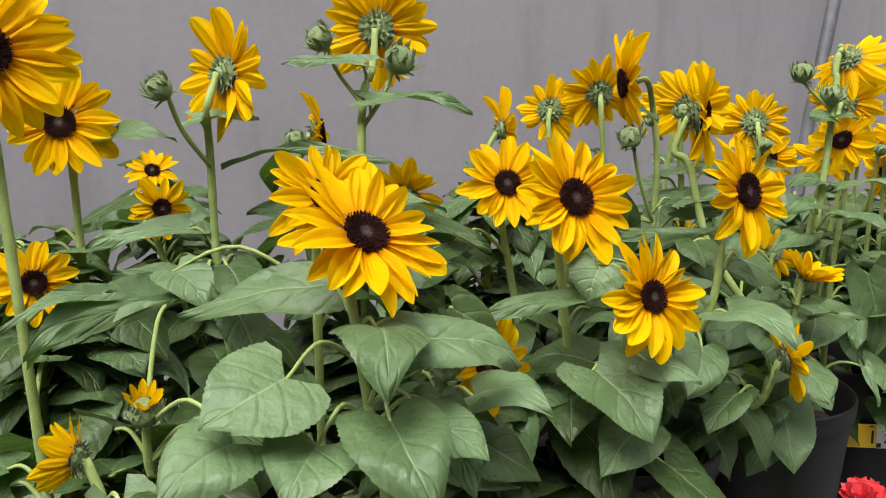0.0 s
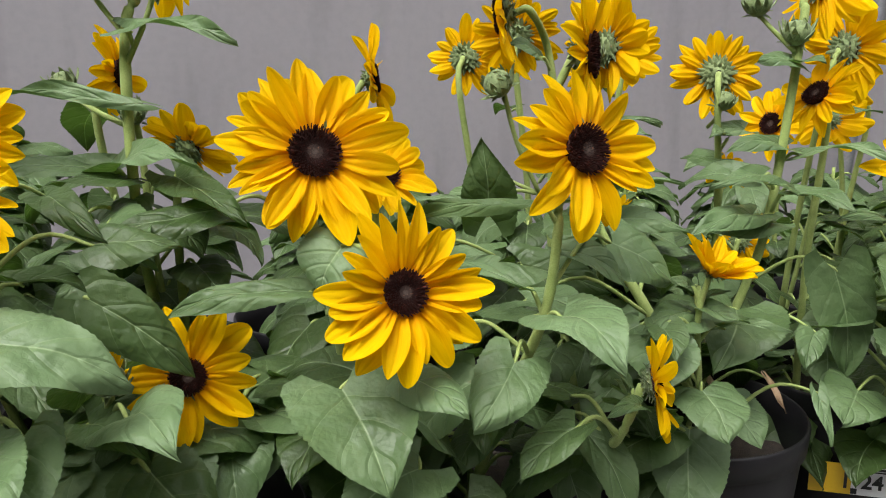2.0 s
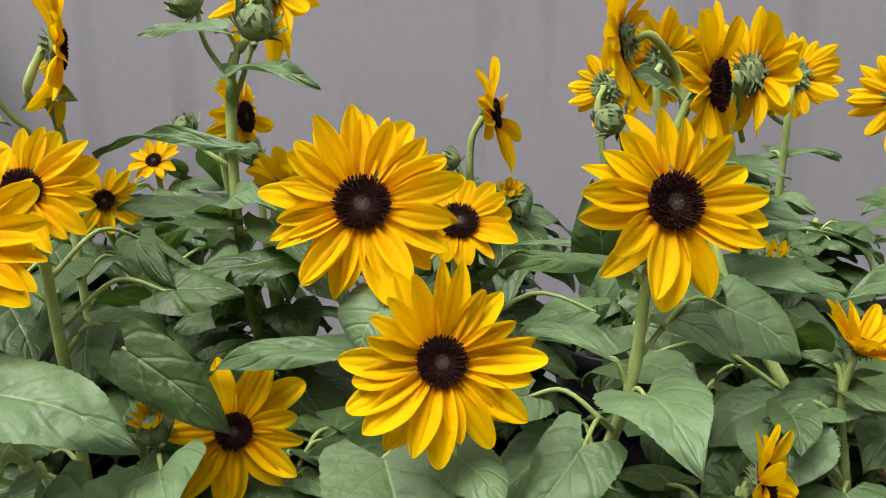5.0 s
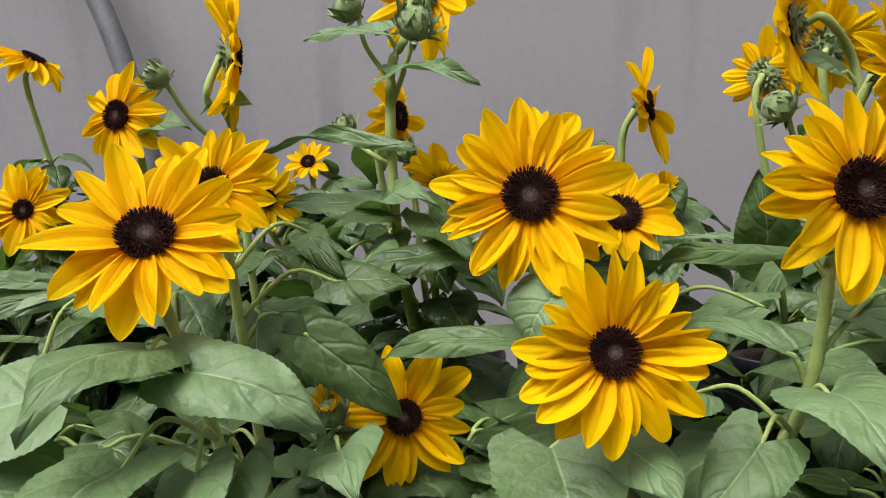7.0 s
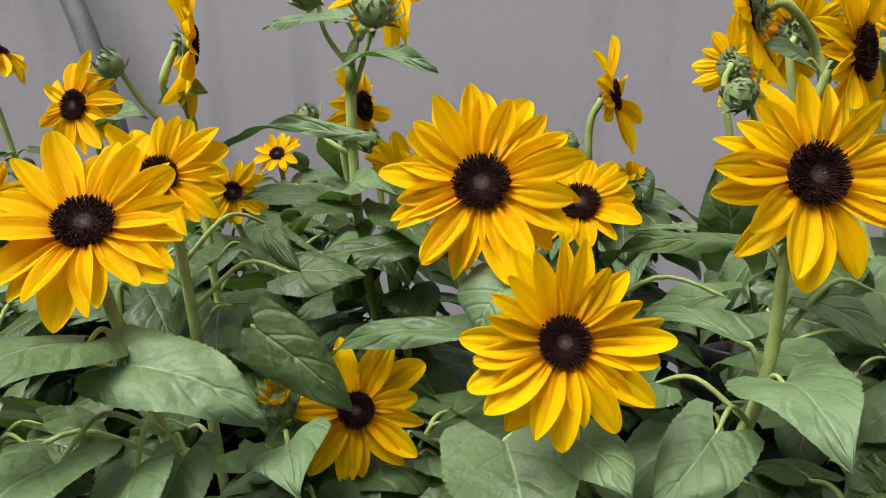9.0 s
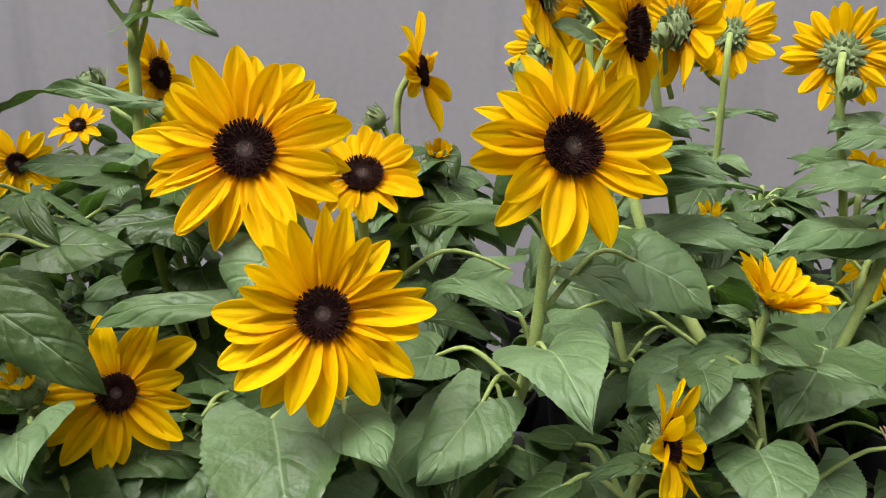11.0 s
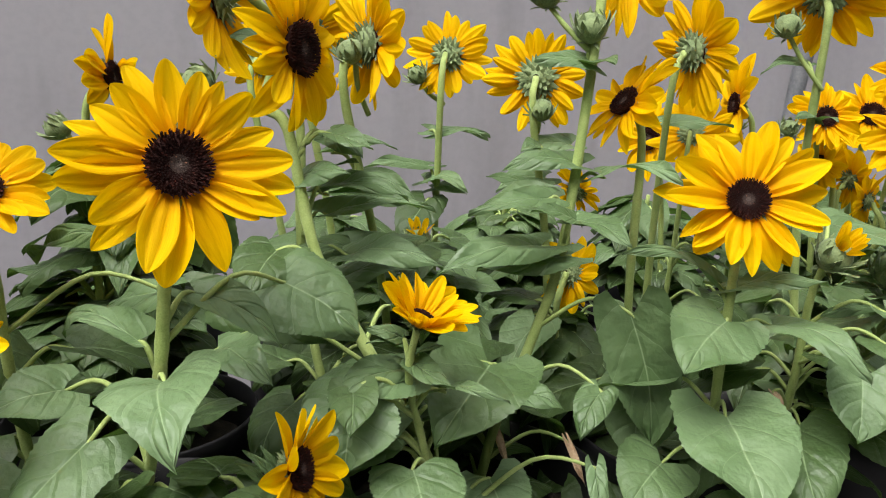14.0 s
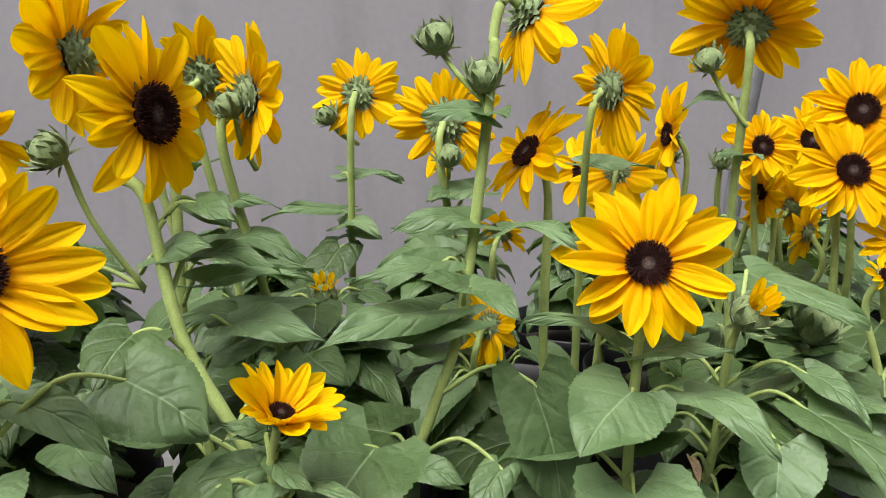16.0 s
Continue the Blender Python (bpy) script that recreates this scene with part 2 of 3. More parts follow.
# ---- sunflower pieces ----
def petal_mesh(seed):
    rng = random.Random(seed)
    bm = bmesh.new()
    uvl = bm.loops.layers.uv.new("UVMap")
    nu, nv = 15, 8
    bend, twist, cup = rng.uniform(-0.16, 0.26), rng.uniform(-0.35, 0.35), rng.uniform(0.10, 0.30)
    sway, tip = rng.uniform(-0.07, 0.07), rng.uniform(0.48, 0.80)
    grid = []
    for i in range(nu + 1):
        u = 1 - (1 - i / nu) ** 1.5
        w = 0.5 * (0.52 + 0.48 * math.sin(math.pi * min(u * 0.95, 0.5))) * max(0.0, 1 - max(0, (u - 0.42) / 0.58) ** 2.0) ** tip
        w = max(w, 0.012)
        row = []
        for j in range(nv + 1):
            v = 2 * j / nv - 1
            z = cup * w * (v * v) - bend * u * u + 0.040 * math.cos(v * math.pi * 2.5) * math.sin(math.pi * u) ** 0.7 + twist * u * v * w
            row.append((bm.verts.new((u, v * w + sway * u * u, z)), (u, j / nv)))
        grid.append(row)
    for a, b in zip(grid, grid[1:]):
        for j in range(nv):
            f = bm.faces.new((a[j][0], b[j][0], b[j + 1][0], a[j + 1][0]))
            for loop, (_, uv) in zip(f.loops, (a[j], b[j], b[j + 1], a[j + 1])):
                loop[uvl].uv = uv
    me = bpy.data.meshes.new("petal")
    bm.to_mesh(me)
    bm.free()
    me.materials.append(PETAL)
    me.polygons.foreach_set("use_smooth", [True] * len(me.polygons))
    return me


def disc_mesh(seed, florets):
    rng = random.Random(seed)
    bm = bmesh.new()
    uvl = bm.loops.layers.uv.new("UVMap")

    def fill(f, u):
        for loop in f.loops:
            loop[uvl].uv = (u, 0.5)

    rings = lathe(bm, [(1.0, -0.30), (0.99, 0.0), (0.88, 0.13), (0.7, 0.19), (0.5, 0.18), (0.3, 0.13), (0.12, 0.10)], 28)
    bm.faces.new(rings[-1])
    for f in bm.faces:
        c = f.calc_center_median()
        fill(f, min(0.95, math.hypot(c.x, c.y)))
    for k in range(florets):
        r = math.sqrt((k + 0.5) / florets) * 1.02
        a = k * 2.39996 + rng.uniform(-0.06, 0.06)
        z = 0.10 + 0.10 * math.sin(min(r, 1) * 2.4) - 0.12 * max(0, r - 0.8) * 5 * 0.6
        size = 0.024 + 0.016 * r
        tall = (0.05 if r < 0.5 else 0.12 + rng.uniform(-0.05, 0.08))
        lean = 0.02 if r < 0.5 else 0.02 + 0.16 * (r - 0.5)
        c = Vector((r * math.cos(a), r * math.sin(a), z))
        out = Vector((math.cos(a), math.sin(a), 0))
        q = [bm.verts.new(c + size * Vector((math.cos(b), math.sin(b), 0))) for b in (0.4, 1.97, 3.54, 5.11)]
        t = [bm.verts.new(c + out * lean + Vector((rng.uniform(-0.02, 0.02), rng.uniform(-0.02, 0.02), tall)) + 0.62 * size * Vector((math.cos(b), math.sin(b), 0))) for b in (0.4, 1.97, 3.54, 5.11)]
        for i in range(4):
            fill(bm.faces.new((q[i], q[(i + 1) % 4], t[(i + 1) % 4], t[i])), r)
        fill(bm.faces.new(t), min(r, 1))
    me = bpy.data.meshes.new("disc")
    bm.to_mesh(me)
    bm.free()
    me.materials.append(DISC)
    return me


def bract_mesh():
    """One pointed green scale of length 1 along x, its outside up."""
    bm = bmesh.new()
    rows = []
    for u, w in ((0, 0.8), (0.3, 1.0), (0.65, 0.65), (0.88, 0.25), (1.0, 0.03)):
        rows.append([bm.verts.new((u, s * w / 2, 0.22 * u * u + (0.0 if s else 0.12))) for s in (-1, 0, 1)])
    for p, q in zip(rows, rows[1:]):
        for i in range(2):
            bm.faces.new((p[i], q[i], q[i + 1], p[i + 1]))
    return finish("bract", bm, CALYX)


def finish(name, bm, mat):
    me = bpy.data.meshes.new(name)
    bm.normal_update()
    bm.to_mesh(me)
    bm.free()
    me.materials.append(mat)
    me.polygons.foreach_set("use_smooth", [True] * len(me.polygons))
    return me


def scales(base, rings, seed):
    """Rings of pointed scales on the back of a flower or round a bud."""
    rng = random.Random(seed)
    for i, (count, r, z, slope, length, width) in enumerate(rings):
        for k in range(count):
            turn = 360 * (k + 0.5 * i + rng.uniform(-0.2, 0.2)) / count
            m = pose(0, 0, z, 0, 0, turn) @ pose(r, 0, 0, 0, -slope + rng.uniform(-26, 26), 0) @ pose(0, 0, 0, 180 if slope < 40 else 0, 0, 0)
            size = length * rng.uniform(0.75, 1.15)
            shared("bract", BRACT, base, m @ Matrix.Diagonal((size, width, size * rng.uniform(0.4, 1.1), 1)))


def calyx_mesh():
    """The green back of a flower head, of radius 1, facing +z, with its disc's rim at z = 0."""
    bm = bmesh.new()
    lathe(bm, [(0.16, -0.95), (0.22, -0.8), (0.5, -0.66), (0.74, -0.42), (0.83, -0.18), (0.82, -0.04), (0.7, 0.0)], 24)
    return finish("flower", bm, CALYX)


def bud_mesh():
    """A closed green bud of radius 1, facing +z."""
    bm = bmesh.new()
    lathe(bm, [(0.16, -1.0), (0.5, -0.86), (0.85, -0.5), (0.98, -0.1), (0.9, 0.3), (0.66, 0.58), (0.3, 0.72), (0.05, 0.75)], 20)
    return finish("bud", bm, CALYX)


PETALS = [petal_mesh(s) for s in range(10)]
DISCS = [disc_mesh(s, 520) for s in range(3)]
CALYX_MESH, BUD_MESH, BRACT = calyx_mesh(), bud_mesh(), bract_mesh()
POT_R, POT_H = 0.122, 0.232
plants, faces, broad = [], [], []
rnd = random.Random(7)


def pot_mesh():
    bm = bmesh.new()
    lathe(bm, [(0.0005, 0.0), (0.096, 0.0), (0.100, 0.004), (0.1165, POT_H - 0.03), (0.1165, POT_H - 0.028), (0.1205, POT_H - 0.026), (POT_R, POT_H - 0.003),
               (POT_R - 0.0015, POT_H), (POT_R - 0.0035, POT_H - 0.001), (0.115, POT_H - 0.03), (0.112, POT_H - 0.06), (0.096, 0.01)], 56)
    me = bpy.data.meshes.new("pot")
    bm.normal_update()
    bm.to_mesh(me)
    bm.free()
    me.materials.append(POT)
    me.polygons.foreach_set("use_smooth", [True] * len(me.polygons))
    return me


def soil_mesh():
    bm = bmesh.new()
    rings = lathe(bm, [(0.1125, 0), (0.09, 0.003), (0.06, 0.002), (0.03, 0.004), (0.012, 0.004)], 40)
    bm.faces.new(rings[-1])
    for v in bm.verts:
        v.co.z += 0.003 * noise.noise(v.co * 70)
    me = bpy.data.meshes.new("soil")
    bm.to_mesh(me)
    bm.free()
    me.materials.append(SOIL)
    return me


POT_MESH, SOIL_MESH = pot_mesh(), soil_mesh()


def potted(x, y):
    """A black nursery pot with soil; stems, leaves and flowers are added to it."""
    thing = new("potted_sunflower")
    thing.empty_display_size = 0.05
    thing.location = (x, y, 0)
    tagged(thing, "branching yellow sunflower in a black plastic pot", "sunflower", "sunflowers along the wall")
    shared("pot", POT_MESH, thing, pose(0, 0, 0, 0, 0, rnd.uniform(0, 360)))
    shared("soil", SOIL_MESH, thing, pose(0, 0, POT_H - 0.05, 0, 0, rnd.uniform(0, 360)))
    plants.append(dict(thing=thing, at=Vector((x, y, 0)), line=[], heads=0, buds=0))


def nearest(p):
    return min(plants, key=lambda q: (q["at"].xy - Vector((p[0], p[1] + 0.06))).length)


def heading(az, el):
    a, e = radians(az), radians(el)
    return Vector((math.sin(a) * math.cos(e), -math.cos(a) * math.cos(e), math.sin(e)))


def hairs(bm, line, r0, r1):
    """The short pale bristles of a stem."""
    for i, (a, b) in enumerate(zip(line, line[1:])):
        r = r0 + (r1 - r0) * i / (len(line) - 1)
        d = (b - a).normalized()
        x = d.cross(Vector((0.31, 0.17, 0.93))).normalized()
        y = d.cross(x)
        for k in range(int((b - a).length * 1500)):
            turn = rnd.uniform(0, 6.2832)
            out, side = math.cos(turn) * x + math.sin(turn) * y, math.cos(turn) * y - math.sin(turn) * x
            p = a.lerp(b, rnd.random()) + out * r
            tip = p + (out + d * rnd.uniform(-0.5, 0.5) + side * rnd.uniform(-0.4, 0.4)) * rnd.uniform(0.0010, 0.0024)
            bm.faces.new([bm.verts.new(v) for v in (p - side * 0.00014, p + side * 0.00014, tip)])


def stem(plant, points, r0=0.0048, r1=0.0034):
    line = spline(points, 7)
    bm = bmesh.new()
    tube(bm, [p - plant["at"] for p in line], r0 * 0.9, r1 * 0.92, 10, wobble=0.16)
    hairs(bm, [p - plant["at"] for p in line], r0 * 0.86, r1 * 0.9)
    part("stem", bm, STEM, plant["thing"])
    plant["line"].extend(line)


def rise(plant, head, normal, via, back, foot=None):
    """The stem's way from the soil to the back of a head."""
    at = Vector((*foot, POT_H - 0.045)) if foot else None
    foot = (at or head + Vector((rnd.uniform(-0.03, 0.03), 0.05, 0))) - plant["at"]
    foot = plant["at"] + foot.xy.to_3d() * min(1, 0.095 / foot.xy.length) + Vector((0, 0, POT_H - 0.05))
    neck = head - normal * (back + 0.014) - Vector((0, 0, 0.024))
    if normal.z < 0.3:
        neck.z -= 0.014
    if via and via[-1][2] > neck.z - 0.004:
        neck = head - normal * (back + 0.014)
    if not via:
        low = foot.lerp(neck, 0.55)
        low.z += 0.008
        low += Vector((rnd.uniform(-0.012, 0.012), rnd.uniform(-0.01, 0.01), 0))
        via = [low]
    return [foot, *[Vector(v) for v in via], neck, head - normal * back]


def frame_of(head, normal, spin):
    return Matrix.Translation(head) @ normal.to_track_quat("Z", "Y").to_matrix().to_4x4() @ pose(0, 0, 0, 0, 0, spin)


def flower(head, az, el, r, disc_r, n=22, lift=12, via=(), foot=None, thick=1.0, ragged=1.0):
    """A flower head: place of its disc, where it faces, radius, radius of its disc, number of ray petals, and how far they rise (or droop)."""
    head, normal = Vector(head), heading(az, el)
    plant = nearest((foot[0], foot[1] - 0.06)) if foot else nearest(head)
    stem(plant, rise(plant, head, normal, via, disc_r * 0.75, foot), 0.0048 * thick, 0.0036 * thick)
    faces.append((head, normal, r))
    plant["heads"] += 1
    m = frame_of(head - plant["at"], normal, rnd.uniform(0, 360))
    base = shared("flower", CALYX_MESH, plant["thing"], m @ Matrix.Diagonal((disc_r * 1.0, disc_r * 1.0, disc_r * 0.9, 1)))
    undo = Matrix.Diagonal((1 / disc_r, 1 / disc_r, 1 / (disc_r * 0.9), 1))
    shared("disc", rnd.choice(DISCS), base, undo @ Matrix.Diagonal((disc_r * 0.86, disc_r * 0.86, disc_r * 0.86, 1)))
    scales(base, ((18, 0.80, -0.16, 8, 0.46, 0.25), (18, 0.68, -0.32, -4, 0.52, 0.26), (15, 0.50, -0.52, -16, 0.52, 0.26), (10, 0.30, -0.68, -28, 0.46, 0.25)), rnd.random())
    for k in range(n):
        layer = k % 2
        a = 360 * (k + rnd.uniform(-0.28, 0.28) * ragged) / n
        length = (r - disc_r * 0.82) * rnd.uniform(0.78, 1.08) * (1.0 if layer else 0.96)
        width = length * rnd.uniform(0.36, 0.47) * (22 / max(n, 18)) ** 0.4
        up = lift + rnd.gauss(0, 6 * ragged) - 7 * layer
        p = pose(0, 0, -0.0012 * layer - 0.0004 * (k % 5), 0, 0, a) @ pose(disc_r * 0.82, 0, -0.001, 0, -up, 0) @ pose(0, 0, 0, rnd.gauss(0, 8 * ragged), 0, rnd.gauss(0, 5 * ragged))
        shared("petal", rnd.choice(PETALS), base, undo @ p @ Matrix.Diagonal((length, width, length, 1)))


def bud(head, az, el, r, via=(), on=None, start=None, petals=0):
    """A green bud on a thin stalk; start: where the stalk leaves the stem."""
    head, normal = Vector(head), heading(az, el)
    plant = plants[on] if on is not None else nearest(head)
    if start:
        stem(plant, [Vector(start), Vector(start).lerp(head, 0.55) + Vector((0, 0, -0.006)), head - normal * r * 0.9], 0.0026, 0.0024)
    else:
        stem(plant, rise(plant, head, normal, via, r * 0.9), 0.0048, 0.0032)
    plant["buds"] += 1
    base = shared("bud", BUD_MESH, plant["thing"], frame_of(head - plant["at"], normal, rnd.uniform(0, 360)) @ Matrix.Diagonal((r, r, r, 1)))
    scales(base, ((10, 0.80, -0.5, 50, 1.1, 0.40), (9, 0.90, -0.1, 68, 0.95, 0.42), (7, 0.8, 0.3, 108, 0.7, 0.42), (5, 0.5, -0.85, 8, 0.8, 0.28)), rnd.random())
    for k in range(petals):
        p = pose(0, 0, 0, 0, 0, 360 * k / petals + rnd.uniform(-12, 12)) @ pose(0.45, 0, 0.45, 0, -rnd.uniform(50, 78), 0)
        shared("petal", rnd.choice(PETALS), base, p @ Matrix.Diagonal((1.3, 0.55, 1.0, 1)))


def blade(bm, uvl, base, tip, width, face, rng, slot=0, nu=40, nv=12):
    """A toothed, heart-shaped leaf blade from its base to its tip."""
    d = tip - base
    length = d.length
    d = d / length
    n = (face - d * face.dot(d)).normalized()
    s = n.cross(d)
    arch, fold, wave = rng.uniform(0.05, 0.30), rng.uniform(-0.10, 0.24), rng.uniform(0, 6.3)
    lobe, skew, curl = rng.uniform(0.18, 0.30), rng.uniform(-0.06, 0.06), rng.uniform(-0.04, 0.12)
    grid = []
    for i in range(nu + 1):
        u = i / nu
        w = width * 0.52 * (2.46 * u ** 0.45 * (1 - u) ** 1.02 + 0.52 * (1 - u) ** 9)
        row = []
        for j in range(nv + 1):
            v = 2 * j / nv - 1
            tooth = (0.016 * (1 if i % 2 else -1) + rng.uniform(-0.016, 0.016)) if abs(v) == 1 and 0 < i < nu else 0
            x = u * length - lobe * length * abs(v) ** 1.2 * (1 - u) ** 4
            y = v * w * (1 + tooth) + skew * length * math.sin(math.pi * u)
            rib = u * 3.7 - abs(v) * 1.4
            z = length * (arch * (math.sin(math.pi * u * 0.8) - u * 0.6) + 0.045 * math.sin(7 * u + wave + 2.4 * v) * v * v + 0.012 * math.sin(13 * u + 2 * wave) * math.sin(5 * v + wave) * min(1, 4 * u))
            z += fold * abs(y) - 0.3 * fold * y * y / max(width, 1e-4) - curl * width * v ** 4
            z += 0.022 * width * (abs(math.sin(rib * math.pi)) - 0.5) * (1 - u) ** 0.6 * min(1, abs(v) * 4) * (1 - 0.6 * v * v)
            row.append((bm.verts.new(base + d * x + s * y + n * z), (u, j / nv)))
        grid.append(row)
    for a, b in zip(grid, grid[1:]):
        for j in range(nv):
            f = bm.faces.new((a[j][0], b[j][0], b[j + 1][0], a[j + 1][0]))
            f.material_index = slot
            for loop, (_, uv) in zip(f.loops, (a[j], b[j], b[j + 1], a[j + 1])):
                loop[uvl].uv = uv
    return n, d


def leaf(base, tip, width, face=(0.12, -0.55, 0.85), on=None, mat=None, fine=True, shade_tone=None):
    """A leaf with its stalk, from the nearest stem of its plant; its colour also carries painted shade."""
    base, tip, face = Vector(base), Vector(tip), Vector(face)
    plant = plants[on] if on is not None else min((p for p in plants if p["line"]), key=lambda p: min((q - base).length for q in p["line"]))
    o = plant["at"]
    bm = bmesh.new()
    uvl = bm.loops.layers.uv.new("UVMap")
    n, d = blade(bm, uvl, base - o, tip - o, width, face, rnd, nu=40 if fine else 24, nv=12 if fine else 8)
    if fine:
        broad.append((base.lerp(tip, 0.45), max(width, 0.024) * 0.5))
    root = min(plant["line"], key=lambda q: (q - base).length + 1.5 * max(0, q.z - base.z + 0.015))
    gap = (base - root).length
    mid = root.lerp(base, 0.55) + Vector((0, 0, 0.24 * min(gap, 0.12)))
    end = base + d * (tip - base).length * 0.06 - n * 0.002
    tube(bm, [q - o for q in spline([root, mid, base - d * 0.002 - n * 0.0012, end], 5)], 0.0021, 0.0009, 7, slot=1)
    ob = part("leaf", bm, (mat or LEAF, STEM), plant["thing"])
    # Large leaves pale, fill leaves dark: the shade of the hollows is painted in.
    shade_tone = shade_tone or (rnd.uniform(0.58, 0.95) if fine else rnd.uniform(0.0, 0.74))
    ob.color = (shade_tone, shade_tone, shade_tone, 1)


def in_front(p):
    """Whether a place lies in the free room before a flower's face or one of the broad leaves."""
    for head, normal, r in faces:
        for way in (normal, Vector((0.3, -0.95, 0.1)), Vector((-0.1, -0.95, 0.12))):
            along = (p - head).dot(way)
            if -0.012 < along < 0.3 and (p - head - way * along).length < r * 0.95 + 0.012:
                return True
    for middle, r in broad:
        for way in (Vector((0.1, -0.94, 0.32)), Vector((0.37, -0.87, 0.32)), Vector((-0.27, -0.9, 0.32))):
            along = (p - middle).dot(way)
            if 0 < along < 0.3 and (p - middle - way * along).length < r:
                return True
    return False


def foliage(plant, count, z0, z1, reach, rng):
    """The leaves lower down on a plant, in a spiral round its stems, coloured dark as if shaded."""
    spots = [q for q in plant["line"] if z0 <= q.z <= z1]
    if not spots:
        return
    turn = rng.uniform(0, 6.28)
    for k in range(count):
        q = rng.choice(spots)
        a = turn + k * 2.4 + rng.uniform(-0.4, 0.4)
        out = Vector((math.cos(a), math.sin(a), 0))
        size = rng.uniform(0.06, 0.098) * reach
        base = q + out * rng.uniform(0.02, 0.05) * reach + Vector((0, 0, rng.uniform(0.0, 0.025)))
        tip = base + out * size * rng.uniform(0.6, 0.95) + Vector((0, 0, -size * rng.uniform(0.05, 0.75)))
        if any(in_front(base.lerp(tip, f)) for f in (0.1, 0.4, 0.7, 1)):
            continue
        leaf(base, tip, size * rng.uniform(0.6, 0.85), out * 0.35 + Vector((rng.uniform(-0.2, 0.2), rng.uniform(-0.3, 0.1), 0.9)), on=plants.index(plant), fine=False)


# ---- the pots, in three staggered rows along the wall ----
for row in range(3):
    for k in range(-3 if row == 0 else -4, 7):
        x = -0.03 + 0.218 * k - 0.122 * row
        y = 0.68 + 0.140 * k + 0.206 * row
        if x > -0.95:
            potted(x, y)

# ---- flower heads: place, facing, size ----
flower((-0.053, 0.520, 0.4995), 40, 42, 0.064, 0.0180, 26, 10)
flower((-0.092, 0.602, 0.517), 32, 28, 0.052, 0.0150, 20, 10)
flower((0.115, 0.665, 0.508), 28, 24, 0.062, 0.0185, 28, 9)
flower((0.178, 0.635, 0.427), 32, 18, 0.056, 0.0155, 24, 10, via=[(0.165, 0.70, 0.30)])
flower((0.064, 0.765, 0.512), 12, 26, 0.050, 0.0150, 20, 10)
flower((0.137, 0.762, 0.485), 30, 44, 0.043, 0.0155, 20, 8)
flower((0.038, 0.630, 0.367), 30, 14, 0.050, 0.0130, 16, 8, via=[(0.045, 0.68, 0.30)])
flower((0.287, 0.723, 0.508), 38, 14, 0.0600, 0.0190, 21, 8, via=[(0.233, 0.765, 0.300), (0.262, 0.737, 0.385), (0.270, 0.735, 0.448)], foot=(0.195, 0.775))
flower((0.345, 0.735, 0.339), 86, 12, 0.043, 0.0135, 16, 24, via=[(0.31, 0.79, 0.25)])
flower((0.397, 0.820, 0.406), 70, 64, 0.041, 0.0090, 22, 44, thick=0.72, via=[(0.397, 0.842, 0.30)])
flower((0.296, 0.887, 0.577), 80, 2, 0.066, 0.0215, 20, 0, via=[(0.392, 0.868, 0.29), (0.352, 0.87, 0.359), (0.308, 0.88, 0.430), (0.284, 0.89, 0.52)], foot=(0.425, 0.89), thick=1.15)
flower((0.214, 0.930, 0.615), -90, -6, 0.066, 0.0185, 20, -8, via=[(0.270, 0.962, 0.38), (0.267, 0.964, 0.52), (0.259, 0.964, 0.585)], foot=(0.27, 0.96))
flower((0.318, 1.000, 0.589), 136, 2, 0.058, 0.0175, 20, -6)
flower((0.352, 1.205, 0.592), 172, -8, 0.050, 0.0170, 20, 4)
flower((0.160, 1.160, 0.585), 168, -4, 0.052, 0.0180, 20, 4)
flower((0.452, 1.132, 0.566), 176, -4, 0.054, 0.0190, 22, 2)
flower((0.531, 1.034, 0.648), 122, -38, 0.062, 0.0180, 20, 34, foot=(0.415, 0.985), via=[(0.434, 0.98, 0.27), (0.462, 0.98, 0.347), (0.484, 0.99, 0.427), (0.504, 1.008, 0.607), (0.504, 1.012, 0.63), (0.508, 1.016, 0.653), (0.515, 1.022, 0.663)], thick=1.1)
flower((0.530, 1.030, 0.545), -58, 36, 0.048, 0.0150, 18, 4)
flower((0.606, 1.176, 0.596), 126, 2, 0.064, 0.0190, 24, 6)
flower((0.616, 0.940, 0.476), -2, 22, 0.063, 0.0170, 22, 9, via=[(0.612, 0.972, 0.30), (0.614, 0.96, 0.40)])
flower((0.590, 1.400, 0.500), -44, 14, 0.056, 0.0180, 18, 0)
flower((0.495, 1.130, 0.372), 140, -20, 0.040, 0.0130, 16, 6)
flower((0.730, 1.200, 0.655), 174, 36, 0.072, 0.0200, 24, 2, thick=1.1)
flower((0.843, 1.223, 0.517), 6, 24, 0.060, 0.0180, 24, 9)
flower((0.868, 1.280, 0.575), -4, 22, 0.060, 0.0190, 22, 9)
flower((0.883, 1.620, 0.513), 0, 30, 0.050, 0.0180, 18, 8)
flower((0.683, 1.350, 0.546), -78, 6, 0.064, 0.0150, 16, 8)
flower((0.960, 1.560, 0.500), 0, 30, 0.060, 0.0200, 18, 8)
flower((0.080, 1.000, 0.558), 102, 8, 0.058, 0.0160, 13, 8, ragged=1.8)
flower((-0.355, 0.721, 0.572), 8, 16, 0.056, 0.0165, 22, -4)
flower((-0.201, 0.736, 0.616), 144, -4, 0.062, 0.0170, 20, -8, via=[(-0.222, 0.76, 0.36), (-0.226, 0.75, 0.55)])
